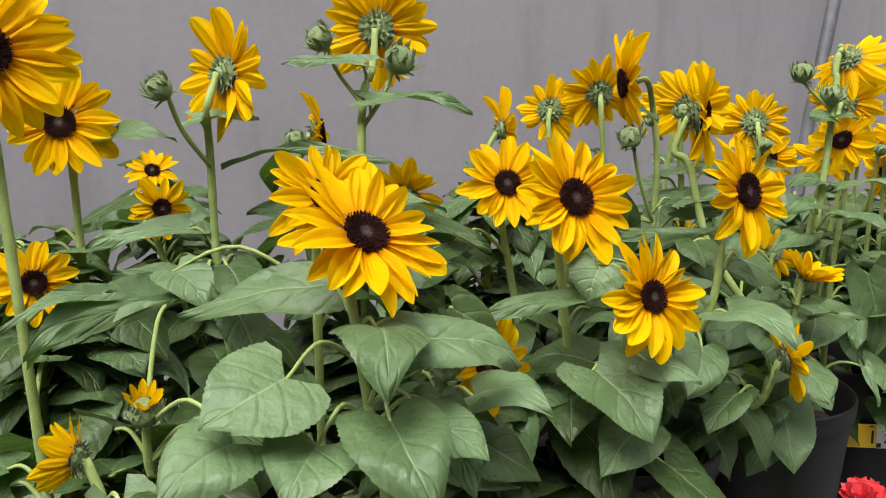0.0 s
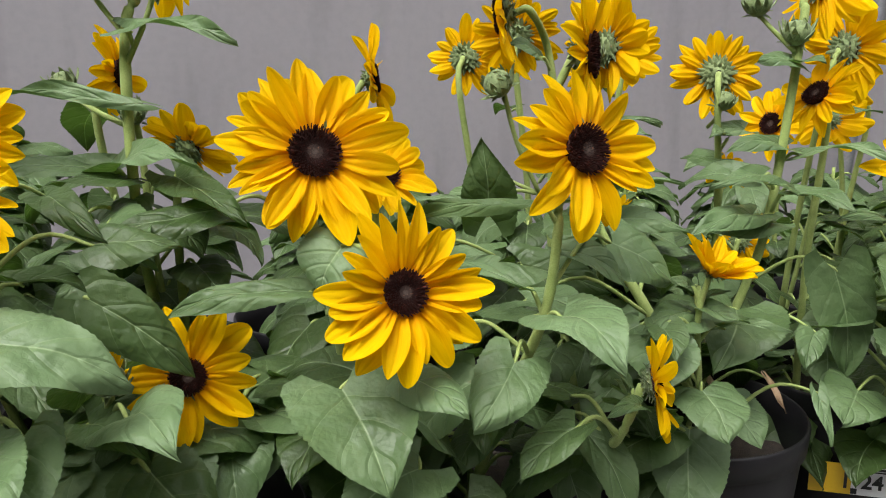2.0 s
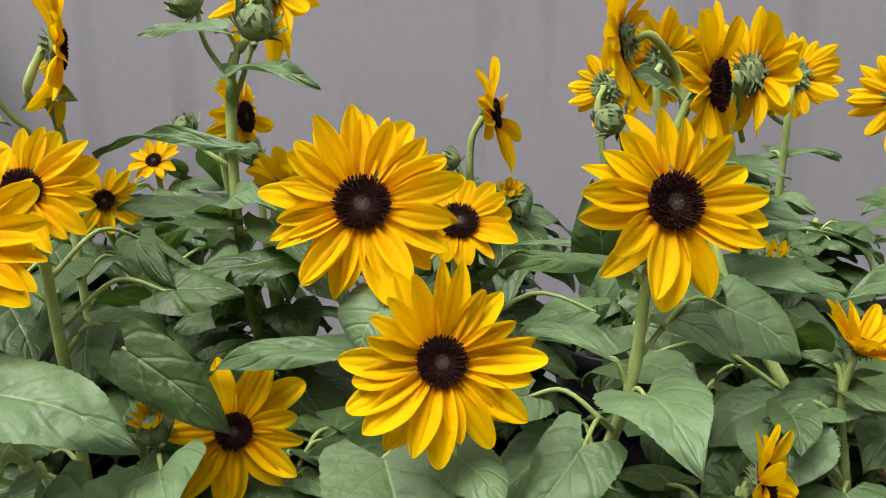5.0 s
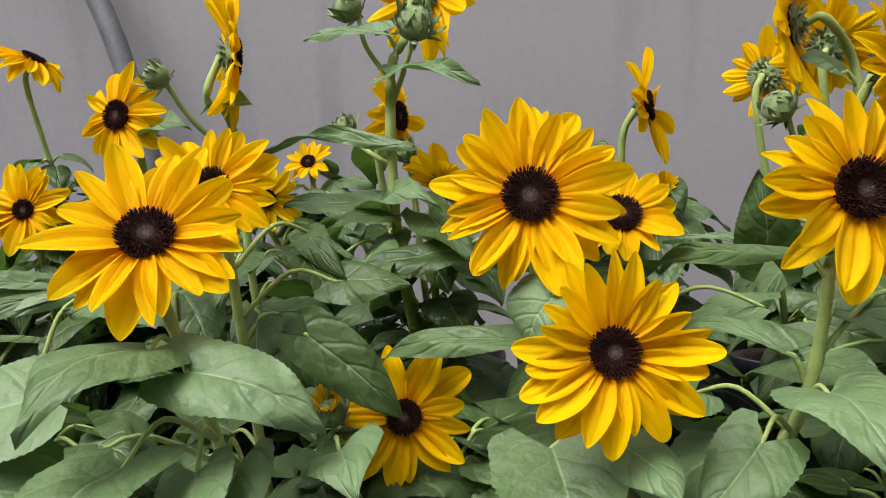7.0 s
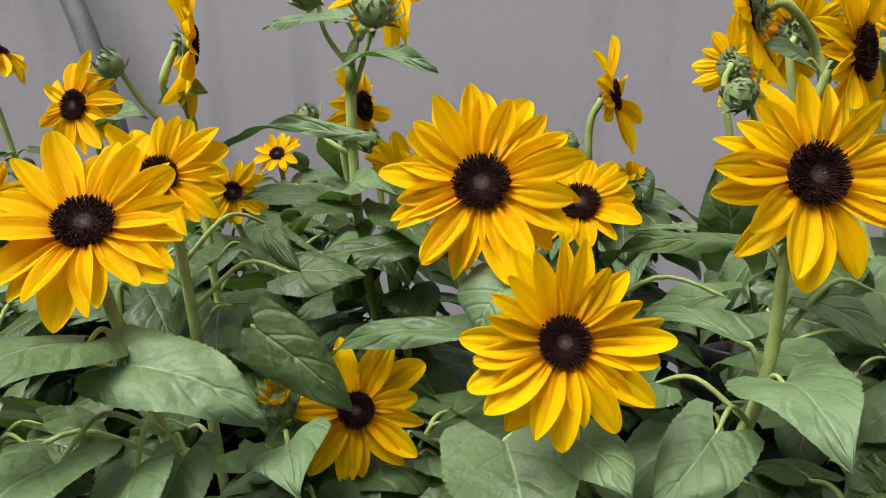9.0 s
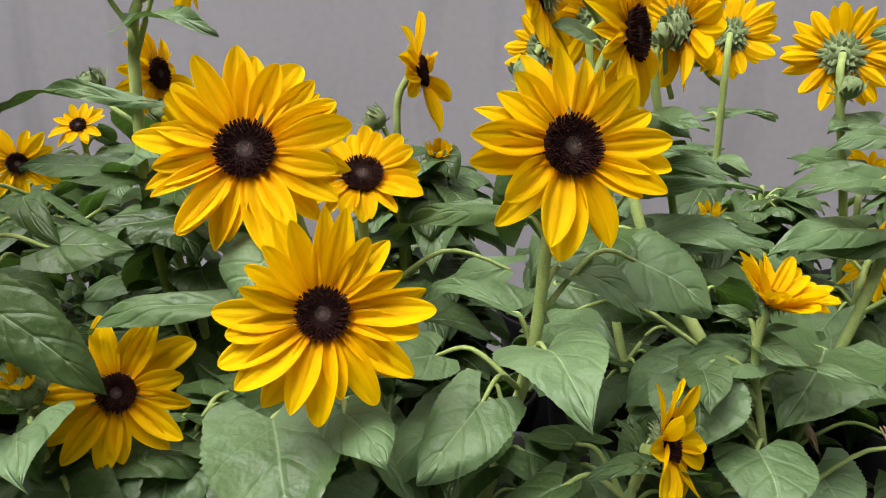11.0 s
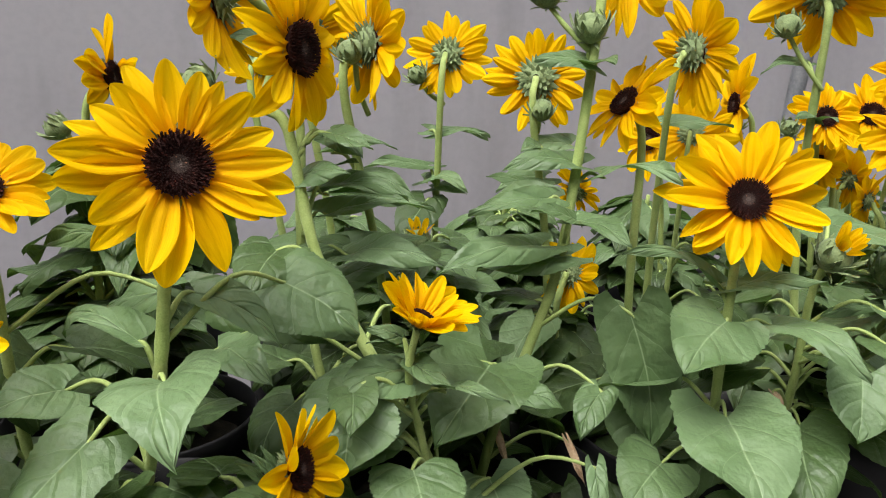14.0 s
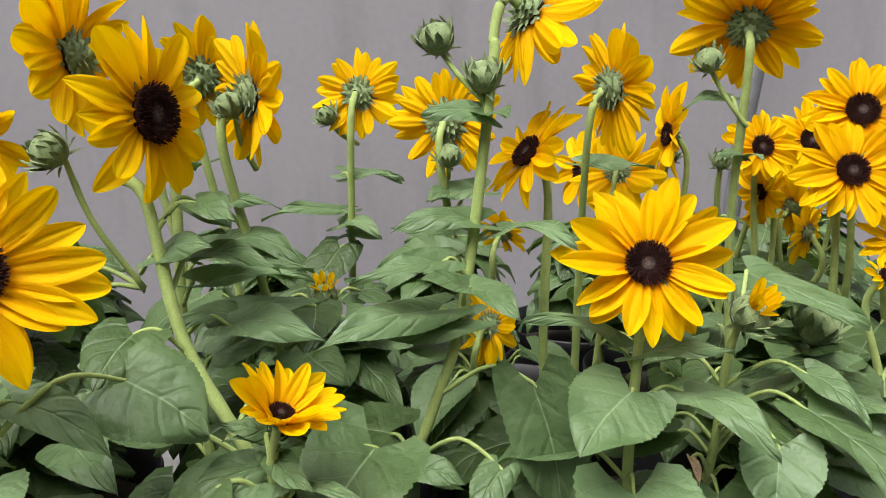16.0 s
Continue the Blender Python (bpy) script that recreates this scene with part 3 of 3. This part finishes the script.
flower((-0.068, 0.840, 0.668), 170, 8, 0.062, 0.0190, 22, -4, via=[(-0.085, 0.81, 0.40), (-0.083, 0.80, 0.581)], thick=1.15)
flower((-0.140, 0.890, 0.559), 100, 6, 0.050, 0.0165, 18, -4)
flower((-0.385, 1.020, 0.506), 20, 44, 0.036, 0.0110, 14, 12)
flower((-0.324, 0.880, 0.473), 40, 6, 0.042, 0.0120, 14, 4)
flower((-0.040, 0.815, 0.498), 165, 40, 0.046, 0.0140, 16, 10)
flower((-0.704, 0.850, 0.658), 125, 60, 0.062, 0.0165, 20, -24)
flower((-0.542, 0.720, 0.475), 30, 16, 0.056, 0.0130, 20, 6)
flower((-0.299, 0.516, 0.620), 30, 10, 0.062, 0.0180, 22, -4, via=[(-0.302, 0.545, 0.30), (-0.304, 0.535, 0.45)], foot=(-0.30, 0.55))
flower((-0.381, 0.700, 0.425), 20, 10, 0.045, 0.0130, 16, 6)
flower((-0.256, 0.500, 0.345), -95, 6, 0.034, 0.0110, 16, 52)
flower((0.876, 1.45, 0.536), 0, 28, 0.058, 0.018, 20, 6)
flower((0.791, 1.355, 0.533), 4, 20, 0.046, 0.014, 20, 8)
flower((0.819, 1.42, 0.465), 60, -20, 0.045, 0.014, 14, 6)
flower((0.843, 1.35, 0.434), -130, 10, 0.04, 0.012, 14, 6)
flower((0.893, 1.22, 0.448), 10, 30, 0.045, 0.014, 16, 6)
flower((0.223, 1.12, 0.609), 178, 20, 0.055, 0.018, 20, 6)
flower((0.854, 1.15, 0.427), 40, 40, 0.022, 0.008, 10, 6)
flower((0.498, 1.25, 0.445), 150, 30, 0.035, 0.012, 12, 6)
flower((0.803, 1.400, 0.475), -70, -10, 0.048, 0.012, 16, 10)
flower((0.859, 1.450, 0.451), 120, 20, 0.050, 0.013, 16, 4)
flower((0.620, 1.250, 0.510), 160, -30, 0.052, 0.014, 16, -10, thick=0.75)
bud((0.090, 1.010, 0.470), 40, 62, 0.013, petals=16)
bud((-0.213, 0.520, 0.371), 20, 60, 0.012, petals=10)
bud((0.002, 0.600, 0.375), 30, 60, 0.011, petals=9)
bud((0.699, 0.998, 0.428), 40, 50, 0.015, petals=10)
bud((0.764, 1.048, 0.407), 0, 70, 0.018)
bud((0.498, 1.004, 0.604), 0, 74, 0.0140, start=(0.497, 1.006, 0.57))
bud((0.461, 1.011, 0.632), -30, 60, 0.014, start=(0.497, 1.003, 0.585))
bud((0.319, 1.192, 0.571), -40, 50, 0.011, start=(0.345, 1.222, 0.54))
bud((0.458, 1.108, 0.537), 20, 60, 0.012, start=(0.450, 1.15, 0.505))
bud((0.692, 1.180, 0.622), -30, 50, 0.013, start=(0.731, 1.182, 0.56))
bud((0.303, 0.985, 0.582), -30, 50, 0.0115, start=(0.31, 1.02, 0.53))
bud((0.215, 0.892, 0.553), -30, 30, 0.0135, start=(0.255, 0.93, 0.45))
bud((-0.250, 0.689, 0.602), -40, 40, 0.0125, start=(-0.225, 0.745, 0.53))
bud((-0.043, 0.785, 0.633), 40, 40, 0.016, start=(-0.083, 0.80, 0.565))
bud((-0.125, 0.800, 0.655), -50, 40, 0.014, start=(-0.083, 0.80, 0.59))
bud((-0.120, 0.870, 0.525), 0, 60, 0.012)
bud((0.735, 1.300, 0.520), 0, 60, 0.011)
bud((0.690, 1.380, 0.520), 10, 60, 0.012)
bud((0.040, 0.975, 0.514), -60, 40, 0.012)
bud((0.344, 1.085, 0.409), 20, 72, 0.012, petals=8)
bud((-0.158, 0.827, 0.552), -20, 62, 0.0115, start=(-0.087, 0.803, 0.515))

# ---- the larger leaves: base, tip, width, and for darker ones painted-in shade ----
leaf((0.275, 0.719, 0.391), (0.314, 0.655, 0.378), 0.059)
leaf((0.540, 0.958, 0.378), (0.563, 0.965, 0.268), 0.059, face=(0.05, -1, 0.12))
leaf((0.609, 0.942, 0.383), (0.572, 0.885, 0.358), 0.064)
leaf((0.613, 0.930, 0.311), (0.629, 0.850, 0.272), 0.084)
leaf((0.650, 0.970, 0.374), (0.700, 0.900, 0.360), 0.038)
leaf((0.714, 0.955, 0.342), (0.705, 0.925, 0.300), 0.056)
leaf((0.713, 1.066, 0.444), (0.777, 0.980, 0.426), 0.048)
leaf((0.744, 1.000, 0.382), (0.775, 0.955, 0.356), 0.025)
leaf((0.466, 0.980, 0.427), (0.390, 0.905, 0.414), 0.035)
leaf((0.493, 0.945, 0.455), (0.532, 0.900, 0.445), 0.027)
leaf((0.493, 0.945, 0.455), (0.460, 0.920, 0.464), 0.021)
leaf((0.300, 0.937, 0.453), (0.388, 0.920, 0.461), 0.018)
leaf((0.285, 0.860, 0.437), (0.283, 0.815, 0.415), 0.047, shade_tone=0.25)
leaf((0.243, 0.880, 0.390), (0.322, 0.890, 0.365), 0.041, face=(0.2, -0.85, 0.5), shade_tone=0.35)
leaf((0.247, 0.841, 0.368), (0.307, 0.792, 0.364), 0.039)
leaf((0.435, 0.891, 0.353), (0.405, 0.830, 0.312), 0.075, shade_tone=0.42)
leaf((0.394, 0.812, 0.305), (0.408, 0.770, 0.280), 0.058)
leaf((0.437, 0.900, 0.258), (0.459, 0.860, 0.235), 0.054)
leaf((0.256, 0.735, 0.466), (0.139, 0.800, 0.436), 0.017, shade_tone=0.40)
leaf((0.274, 0.760, 0.430), (0.324, 0.765, 0.399), 0.025)
leaf((0.243, 0.696, 0.364), (0.219, 0.655, 0.329), 0.047)
leaf((0.215, 0.830, 0.411), (0.151, 0.855, 0.387), 0.033)
leaf((0.455, 0.955, 0.307), (0.491, 0.950, 0.299), 0.024)
leaf((0.388, 0.830, 0.374), (0.423, 0.798, 0.368), 0.018)
leaf((0.381, 0.830, 0.367), (0.344, 0.790, 0.352), 0.020)
leaf((0.409, 0.830, 0.355), (0.456, 0.800, 0.363), 0.011)
leaf((0.332, 0.720, 0.327), (0.306, 0.680, 0.335), 0.015)
leaf((-0.012, 0.508, 0.428), (0.057, 0.535, 0.399), 0.046)
leaf((-0.045, 0.506, 0.436), (-0.031, 0.421, 0.422), 0.062, shade_tone=0.55)
leaf((0.008, 0.579, 0.431), (0.054, 0.608, 0.376), 0.035, face=(0.5, -0.75, 0.45), shade_tone=0.30)
leaf((0.112, 0.650, 0.421), (0.022, 0.628, 0.402), 0.024, shade_tone=0.55)
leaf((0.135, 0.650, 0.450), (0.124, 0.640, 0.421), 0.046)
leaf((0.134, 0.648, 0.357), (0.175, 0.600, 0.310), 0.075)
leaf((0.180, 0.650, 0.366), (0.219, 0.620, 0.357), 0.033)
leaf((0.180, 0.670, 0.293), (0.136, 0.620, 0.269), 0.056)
leaf((-0.036, 0.660, 0.445), (0.014, 0.680, 0.442), 0.038, shade_tone=0.30)
leaf((-0.097, 0.700, 0.471), (-0.027, 0.660, 0.446), 0.027, shade_tone=0.22)
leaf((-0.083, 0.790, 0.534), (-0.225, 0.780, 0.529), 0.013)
leaf((0.207, 0.920, 0.430), (0.201, 0.900, 0.505), 0.051, face=(-0.1, -1, 0.1), shade_tone=0.35)
leaf((-0.013, 0.600, 0.345), (0.043, 0.570, 0.339), 0.031, shade_tone=0.50)
leaf((-0.034, 0.475, 0.382), (-0.003, 0.410, 0.351), 0.066, shade_tone=0.60)
leaf((-0.012, 0.505, 0.372), (0.030, 0.460, 0.360), 0.042)
leaf((-0.103, 0.480, 0.410), (-0.147, 0.435, 0.393), 0.074)
leaf((-0.134, 0.460, 0.373), (-0.167, 0.415, 0.355), 0.057)
leaf((-0.082, 0.470, 0.367), (-0.095, 0.420, 0.349), 0.058)
leaf((-0.087, 0.560, 0.454), (-0.196, 0.550, 0.432), 0.046)
leaf((-0.212, 0.580, 0.438), (-0.271, 0.480, 0.420), 0.018, shade_tone=0.45)
leaf((-0.254, 0.560, 0.447), (-0.302, 0.500, 0.434), 0.017)
leaf((-0.216, 0.680, 0.429), (-0.281, 0.640, 0.449), 0.030)
leaf((0.294, 0.760, 0.292), (0.333, 0.740, 0.217), 0.035)
leaf((0.516, 0.900, 0.273), (0.525, 0.880, 0.231), 0.015, face=(0.3, -0.9, 0.3))
leaf((0.281, 0.780, 0.257), (0.304, 0.760, 0.196), 0.043)
leaf((0.394, 0.85, 0.253), (0.392, 0.8, 0.184), 0.07)
leaf((-0.003, 0.62, 0.32), (0.063, 0.58, 0.282), 0.09)
leaf((-0.232, 0.62, 0.424), (-0.285, 0.5, 0.414), 0.05)
leaf((-0.253, 0.75, 0.468), (-0.331, 0.7, 0.457), 0.03)
leaf((-0.213, 0.6, 0.456), (-0.182, 0.58, 0.431), 0.04)
leaf((-0.088, 0.76, 0.439), (-0.005, 0.68, 0.428), 0.06)
leaf((-0.113, 0.76, 0.445), (-0.119, 0.72, 0.468), 0.04)
leaf((0.025, 0.58, 0.36), (0.079, 0.53, 0.368), 0.05)
leaf((0.248, 0.74, 0.406), (0.166, 0.79, 0.387), 0.02)
leaf((0.512, 1.0, 0.485), (0.568, 0.932, 0.488), 0.03)
leaf((0.467, 1.02, 0.457), (0.404, 1.05, 0.443), 0.035)
leaf((0.764, 1.05, 0.387), (0.786, 1.0, 0.4), 0.03)
leaf((0.761, 1.06, 0.382), (0.723, 1.04, 0.397), 0.02)
leaf((0.314, 0.8, 0.429), (0.362, 0.8, 0.399), 0.06)
leaf((0.314, 0.9, 0.518), (0.35, 0.88, 0.508), 0.02)
leaf((0.278, 1.0, 0.466), (0.365, 0.97, 0.459), 0.035)
leaf((0.284, 1.0, 0.498), (0.345, 0.98, 0.503), 0.015)
leaf((0.33, 1.2, 0.472), (0.261, 1.15, 0.468), 0.018)
leaf((0.336, 1.2, 0.447), (0.378, 1.18, 0.445), 0.025)
leaf((0.337, 1.2, 0.506), (0.402, 1.18, 0.508), 0.012)
leaf((0.459, 1.1, 0.501), (0.441, 1.08, 0.498), 0.02)
leaf((0.46, 1.1, 0.464), (0.409, 1.08, 0.473), 0.02)
leaf((0.5, 1.0, 0.574), (0.456, 0.97, 0.576), 0.03)
leaf((0.502, 1.0, 0.574), (0.517, 0.97, 0.572), 0.028)
leaf((0.334, 1.2, 0.511), (0.4, 1.18, 0.504), 0.018)
leaf((0.328, 1.2, 0.455), (0.38, 1.17, 0.45), 0.028)
leaf((0.487, 1.13, 0.502), (0.442, 1.1, 0.494), 0.03)
leaf((0.463, 1.13, 0.469), (0.417, 1.1, 0.458), 0.03)
leaf((0.495, 1.0, 0.492), (0.432, 0.97, 0.488), 0.028)
leaf((0.58, 1.18, 0.525), (0.644, 1.15, 0.523), 0.02)
leaf((0.717, 1.2, 0.587), (0.671, 1.18, 0.576), 0.016)
leaf((0.732, 1.2, 0.53), (0.704, 1.17, 0.532), 0.016)
leaf((0.736, 1.2, 0.529), (0.746, 1.17, 0.53), 0.018)
leaf((0.25, 0.95, 0.577), (0.222, 0.93, 0.589), 0.034)
leaf((0.3, 0.93, 0.515), (0.337, 0.9, 0.501), 0.03)
leaf((-0.076, 0.79, 0.593), (0.029, 0.76, 0.581), 0.025)
leaf((-0.083, 0.79, 0.629), (-0.16, 0.78, 0.628), 0.022)
leaf((-0.101, 0.8, 0.478), (0.004, 0.74, 0.486), 0.03)
leaf((-0.117, 0.82, 0.475), (-0.201, 0.78, 0.478), 0.035)
leaf((-0.321, 0.74, 0.552), (-0.247, 0.72, 0.555), 0.03)
leaf((-0.237, 0.74, 0.575), (-0.17, 0.72, 0.576), 0.03)
leaf((0.178, 0.95, 0.436), (0.109, 0.95, 0.432), 0.01)
leaf((0.571, 0.95, 0.26), (0.541, 0.9, 0.244), 0.06)
leaf((0.554, 1.0, 0.292), (0.547, 0.97, 0.251), 0.06)
leaf((0.382, 0.83, 0.389), (0.36, 0.82, 0.397), 0.015)
leaf((0.384, 0.83, 0.362), (0.34, 0.8, 0.354), 0.035)
leaf((0.283, 0.9, 0.481), (0.333, 0.88, 0.492), 0.03)
leaf((0.288, 0.98, 0.465), (0.375, 0.96, 0.46), 0.02)
leaf((0.312, 0.95, 0.418), (0.395, 0.92, 0.418), 0.035)
leaf((0.355, 0.8, 0.348), (0.357, 0.78, 0.315), 0.06)
leaf((0.192, 0.75, 0.368), (0.161, 0.72, 0.36), 0.04)
leaf((-0.589, 0.7, 0.361), (-0.422, 0.68, 0.397), 0.03)
leaf((-0.319, 0.6, 0.384), (-0.312, 0.55, 0.393), 0.03)
leaf((0.433, 1.0, 0.253), (0.448, 0.97, 0.231), 0.007, mat=DRY)
leaf((0.497, 0.99, 0.252), (0.513, 0.97, 0.223), 0.007, mat=DRY)
leaf((0.664, 1.0, 0.307), (0.667, 0.98, 0.295), 0.007, mat=DRY)
leaf((-0.005, 0.530, 0.369), (0.023, 0.480, 0.326), 0.042)
leaf((0.025, 0.600, 0.316), (0.080, 0.580, 0.287), 0.051, shade_tone=0.30)
leaf((0.740, 0.980, 0.361), (0.781, 0.900, 0.328), 0.042, shade_tone=0.45)
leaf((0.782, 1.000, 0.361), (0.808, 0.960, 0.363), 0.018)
leaf((0.357, 0.800, 0.361), (0.364, 0.770, 0.343), 0.030, shade_tone=0.40)
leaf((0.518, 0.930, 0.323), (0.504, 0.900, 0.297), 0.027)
leaf((0.011, 0.750, 0.456), (-0.053, 0.700, 0.443), 0.040, shade_tone=0.10)
leaf((-0.036, 0.780, 0.477), (0.046, 0.720, 0.451), 0.036, shade_tone=0.10)
leaf((0.470, 0.970, 0.468), (0.412, 0.930, 0.460), 0.024)
leaf((0.279, 0.930, 0.479), (0.333, 0.900, 0.499), 0.019)
leaf((0.297, 0.930, 0.471), (0.371, 0.900, 0.472), 0.019)
leaf((0.297, 0.980, 0.418), (0.368, 1.000, 0.426), 0.029)
leaf((0.283, 0.980, 0.383), (0.360, 1.000, 0.401), 0.034)
leaf((0.598, 0.960, 0.409), (0.528, 0.930, 0.433), 0.016)
leaf((0.616, 0.960, 0.405), (0.674, 0.930, 0.419), 0.019)
leaf((0.794, 1.060, 0.368), (0.694, 1.000, 0.377), 0.019)
leaf((0.772, 1.060, 0.391), (0.722, 1.040, 0.406), 0.018)
leaf((0.490, 0.990, 0.418), (0.417, 0.950, 0.411), 0.028)
leaf((0.308, 0.980, 0.416), (0.262, 0.930, 0.413), 0.023)
leaf((0.328, 0.740, 0.327), (0.314, 0.730, 0.350), 0.007)
leaf((0.326, 0.740, 0.321), (0.312, 0.720, 0.347), 0.007)
leaf((0.328, 0.745, 0.332), (0.320, 0.740, 0.349), 0.006)
leaf((0.384, 0.835, 0.383), (0.360, 0.820, 0.398), 0.009)
leaf((0.386, 0.835, 0.381), (0.362, 0.815, 0.389), 0.009)
leaf((0.391, 0.830, 0.379), (0.411, 0.820, 0.389), 0.008)
leaf((0.390, 0.840, 0.388), (0.380, 0.830, 0.400), 0.006)

# ---- lower foliage ----
fill_rng = random.Random(21)
broad += [(Vector((0.465, 0.955, 0.235)), 0.055), (Vector((-0.20, 0.54, 0.40)), 0.065)]
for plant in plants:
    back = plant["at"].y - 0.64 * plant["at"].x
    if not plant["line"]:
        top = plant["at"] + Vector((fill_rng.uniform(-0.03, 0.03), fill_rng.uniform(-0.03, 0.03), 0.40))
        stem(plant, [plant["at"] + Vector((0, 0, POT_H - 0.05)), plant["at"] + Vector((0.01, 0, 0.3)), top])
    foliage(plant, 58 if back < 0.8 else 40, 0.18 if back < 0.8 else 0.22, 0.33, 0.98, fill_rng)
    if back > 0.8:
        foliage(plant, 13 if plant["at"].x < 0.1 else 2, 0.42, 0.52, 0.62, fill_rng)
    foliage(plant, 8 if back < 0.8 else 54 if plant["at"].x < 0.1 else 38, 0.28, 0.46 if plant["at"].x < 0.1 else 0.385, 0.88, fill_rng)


# ---- what each plant bears ----
NUMBER = ("no", "one", "two", "three", "four", "five", "six", "seven", "eight")
for plant in plants:
    heads, buds = plant["heads"], plant["buds"]
    if heads:
        words = NUMBER[min(heads, 8)] + (" open yellow head" if heads == 1 else " open yellow heads")
        words += "" if not buds else " and a bud" if buds == 1 else " and green buds"
    else:
        words = "green leaves and a bud" if buds else "green leaves only, not flowering"
    tagged(plant["thing"], "potted sunflower with " + words)


# ---- price card on a pot ----
def price_card(x, y, z, yaw):
    thing = new("price_card")
    thing.matrix_world = pose(x, y, z, -4, 0, yaw)
    tagged(thing, "white and yellow price card stuck on a black pot", "price card")
    bm = bmesh.new()
    box(bm, -0.006, 0.047, -0.0006, 0.0006, -0.0165, 0.0165)
    part("white_field", bm, CARD, thing, smooth=False)
    bm = bmesh.new()
    box(bm, -0.047, -0.006, -0.0006, 0.0006, -0.0165, 0.0165)
    part("yellow_field", bm, YELLOW, thing, smooth=False)
    for name, word, size, px, pz in (("price", "24", 0.0215, 0.0035, -0.0085), ("cents", "99", 0.0115, 0.0290, 0.0005)):
        curve = bpy.data.curves.new(name, "FONT")
        curve.body, curve.size, curve.extrude, curve.offset = word, size, 0.0002, 0.0005
        text = new(name, curve)
        bpy.context.view_layer.update()
        me = bpy.data.meshes.new_from_object(text.evaluated_get(bpy.context.evaluated_depsgraph_get()))
        bpy.data.objects.remove(text)
        me.materials.clear()
        me.materials.append(INK)
        ob = shared(name, me, thing, pose(px, -0.0010, pz, 90, 0, 0))
    for px, pz, w, h in ((0.021, 0.0130, 0.026, 0.0022), (0.021, 0.0100, 0.028, 0.0012), (-0.003, -0.0125, 0.006, 0.006), (-0.0115, -0.001, 0.003, 0.018), (-0.013, 0.0135, 0.006, 0.002), (0.034, -0.004, 0.005, 0.002)):
        bm = bmesh.new()
        box(bm, px - w / 2, px + w / 2, -0.0012, -0.0007, pz - h / 2, pz + h / 2)
        part("printed_bar", bm, INK, thing, smooth=False)


price_card(0.595, 0.984, 0.148, -6)


# ---- red flowering plant in front of the row ----
def red_flower(x, y, z):
    thing = new("red_flower")
    thing.location = (x, y, 0)
    tagged(thing, "low plant with a ruffled coral red bloom", "flower")
    bm = bmesh.new()
    tube(bm, spline([(0, 0, 0), (0.01, 0.005, z * 0.5), (0, 0, z - 0.012)]), 0.003, 0.0025, 8)
    part("stem", bm, STEM, thing)
    rng = random.Random(5)
    for k in range(22):
        a, tilt = k * 137.5, 10 + 75 * (1 - k / 22)
        bm = bmesh.new()
        bmesh.ops.create_grid(bm, x_segments=5, y_segments=5, size=1)
        for v in bm.verts:
            u = (v.co.x + 1) / 2
            v.co = Vector((u, v.co.y * (0.25 + 0.5 * math.sin(math.pi * min(u, 0.62))), 0.25 * u * u + 0.09 * math.sin(7 * v.co.y + k) * u))
        ob = part("petal", bm, RED, thing)
        ob.matrix_basis = pose(0, 0, z - 0.012, 0, 0, a) @ pose(0, 0, 0, 0, tilt - 95, 0) @ Matrix.Diagonal((0.026, 0.022, 0.024, 1))
    for k in range(5):
        bm = bmesh.new()
        uvl = bm.loops.layers.uv.new("UVMap")
        a = 1.3 * k
        out = Vector((math.cos(a), math.sin(a), 0))
        blade(bm, uvl, Vector((0.004, 0.002, 0.05 + 0.012 * k)), out * 0.06 + Vector((0, 0, 0.05 + 0.012 * k)), 0.045, Vector((0, 0, 1)), rng)
        part("leaf", bm, LEAF, thing)


red_flower(0.455, 0.77, 0.175)
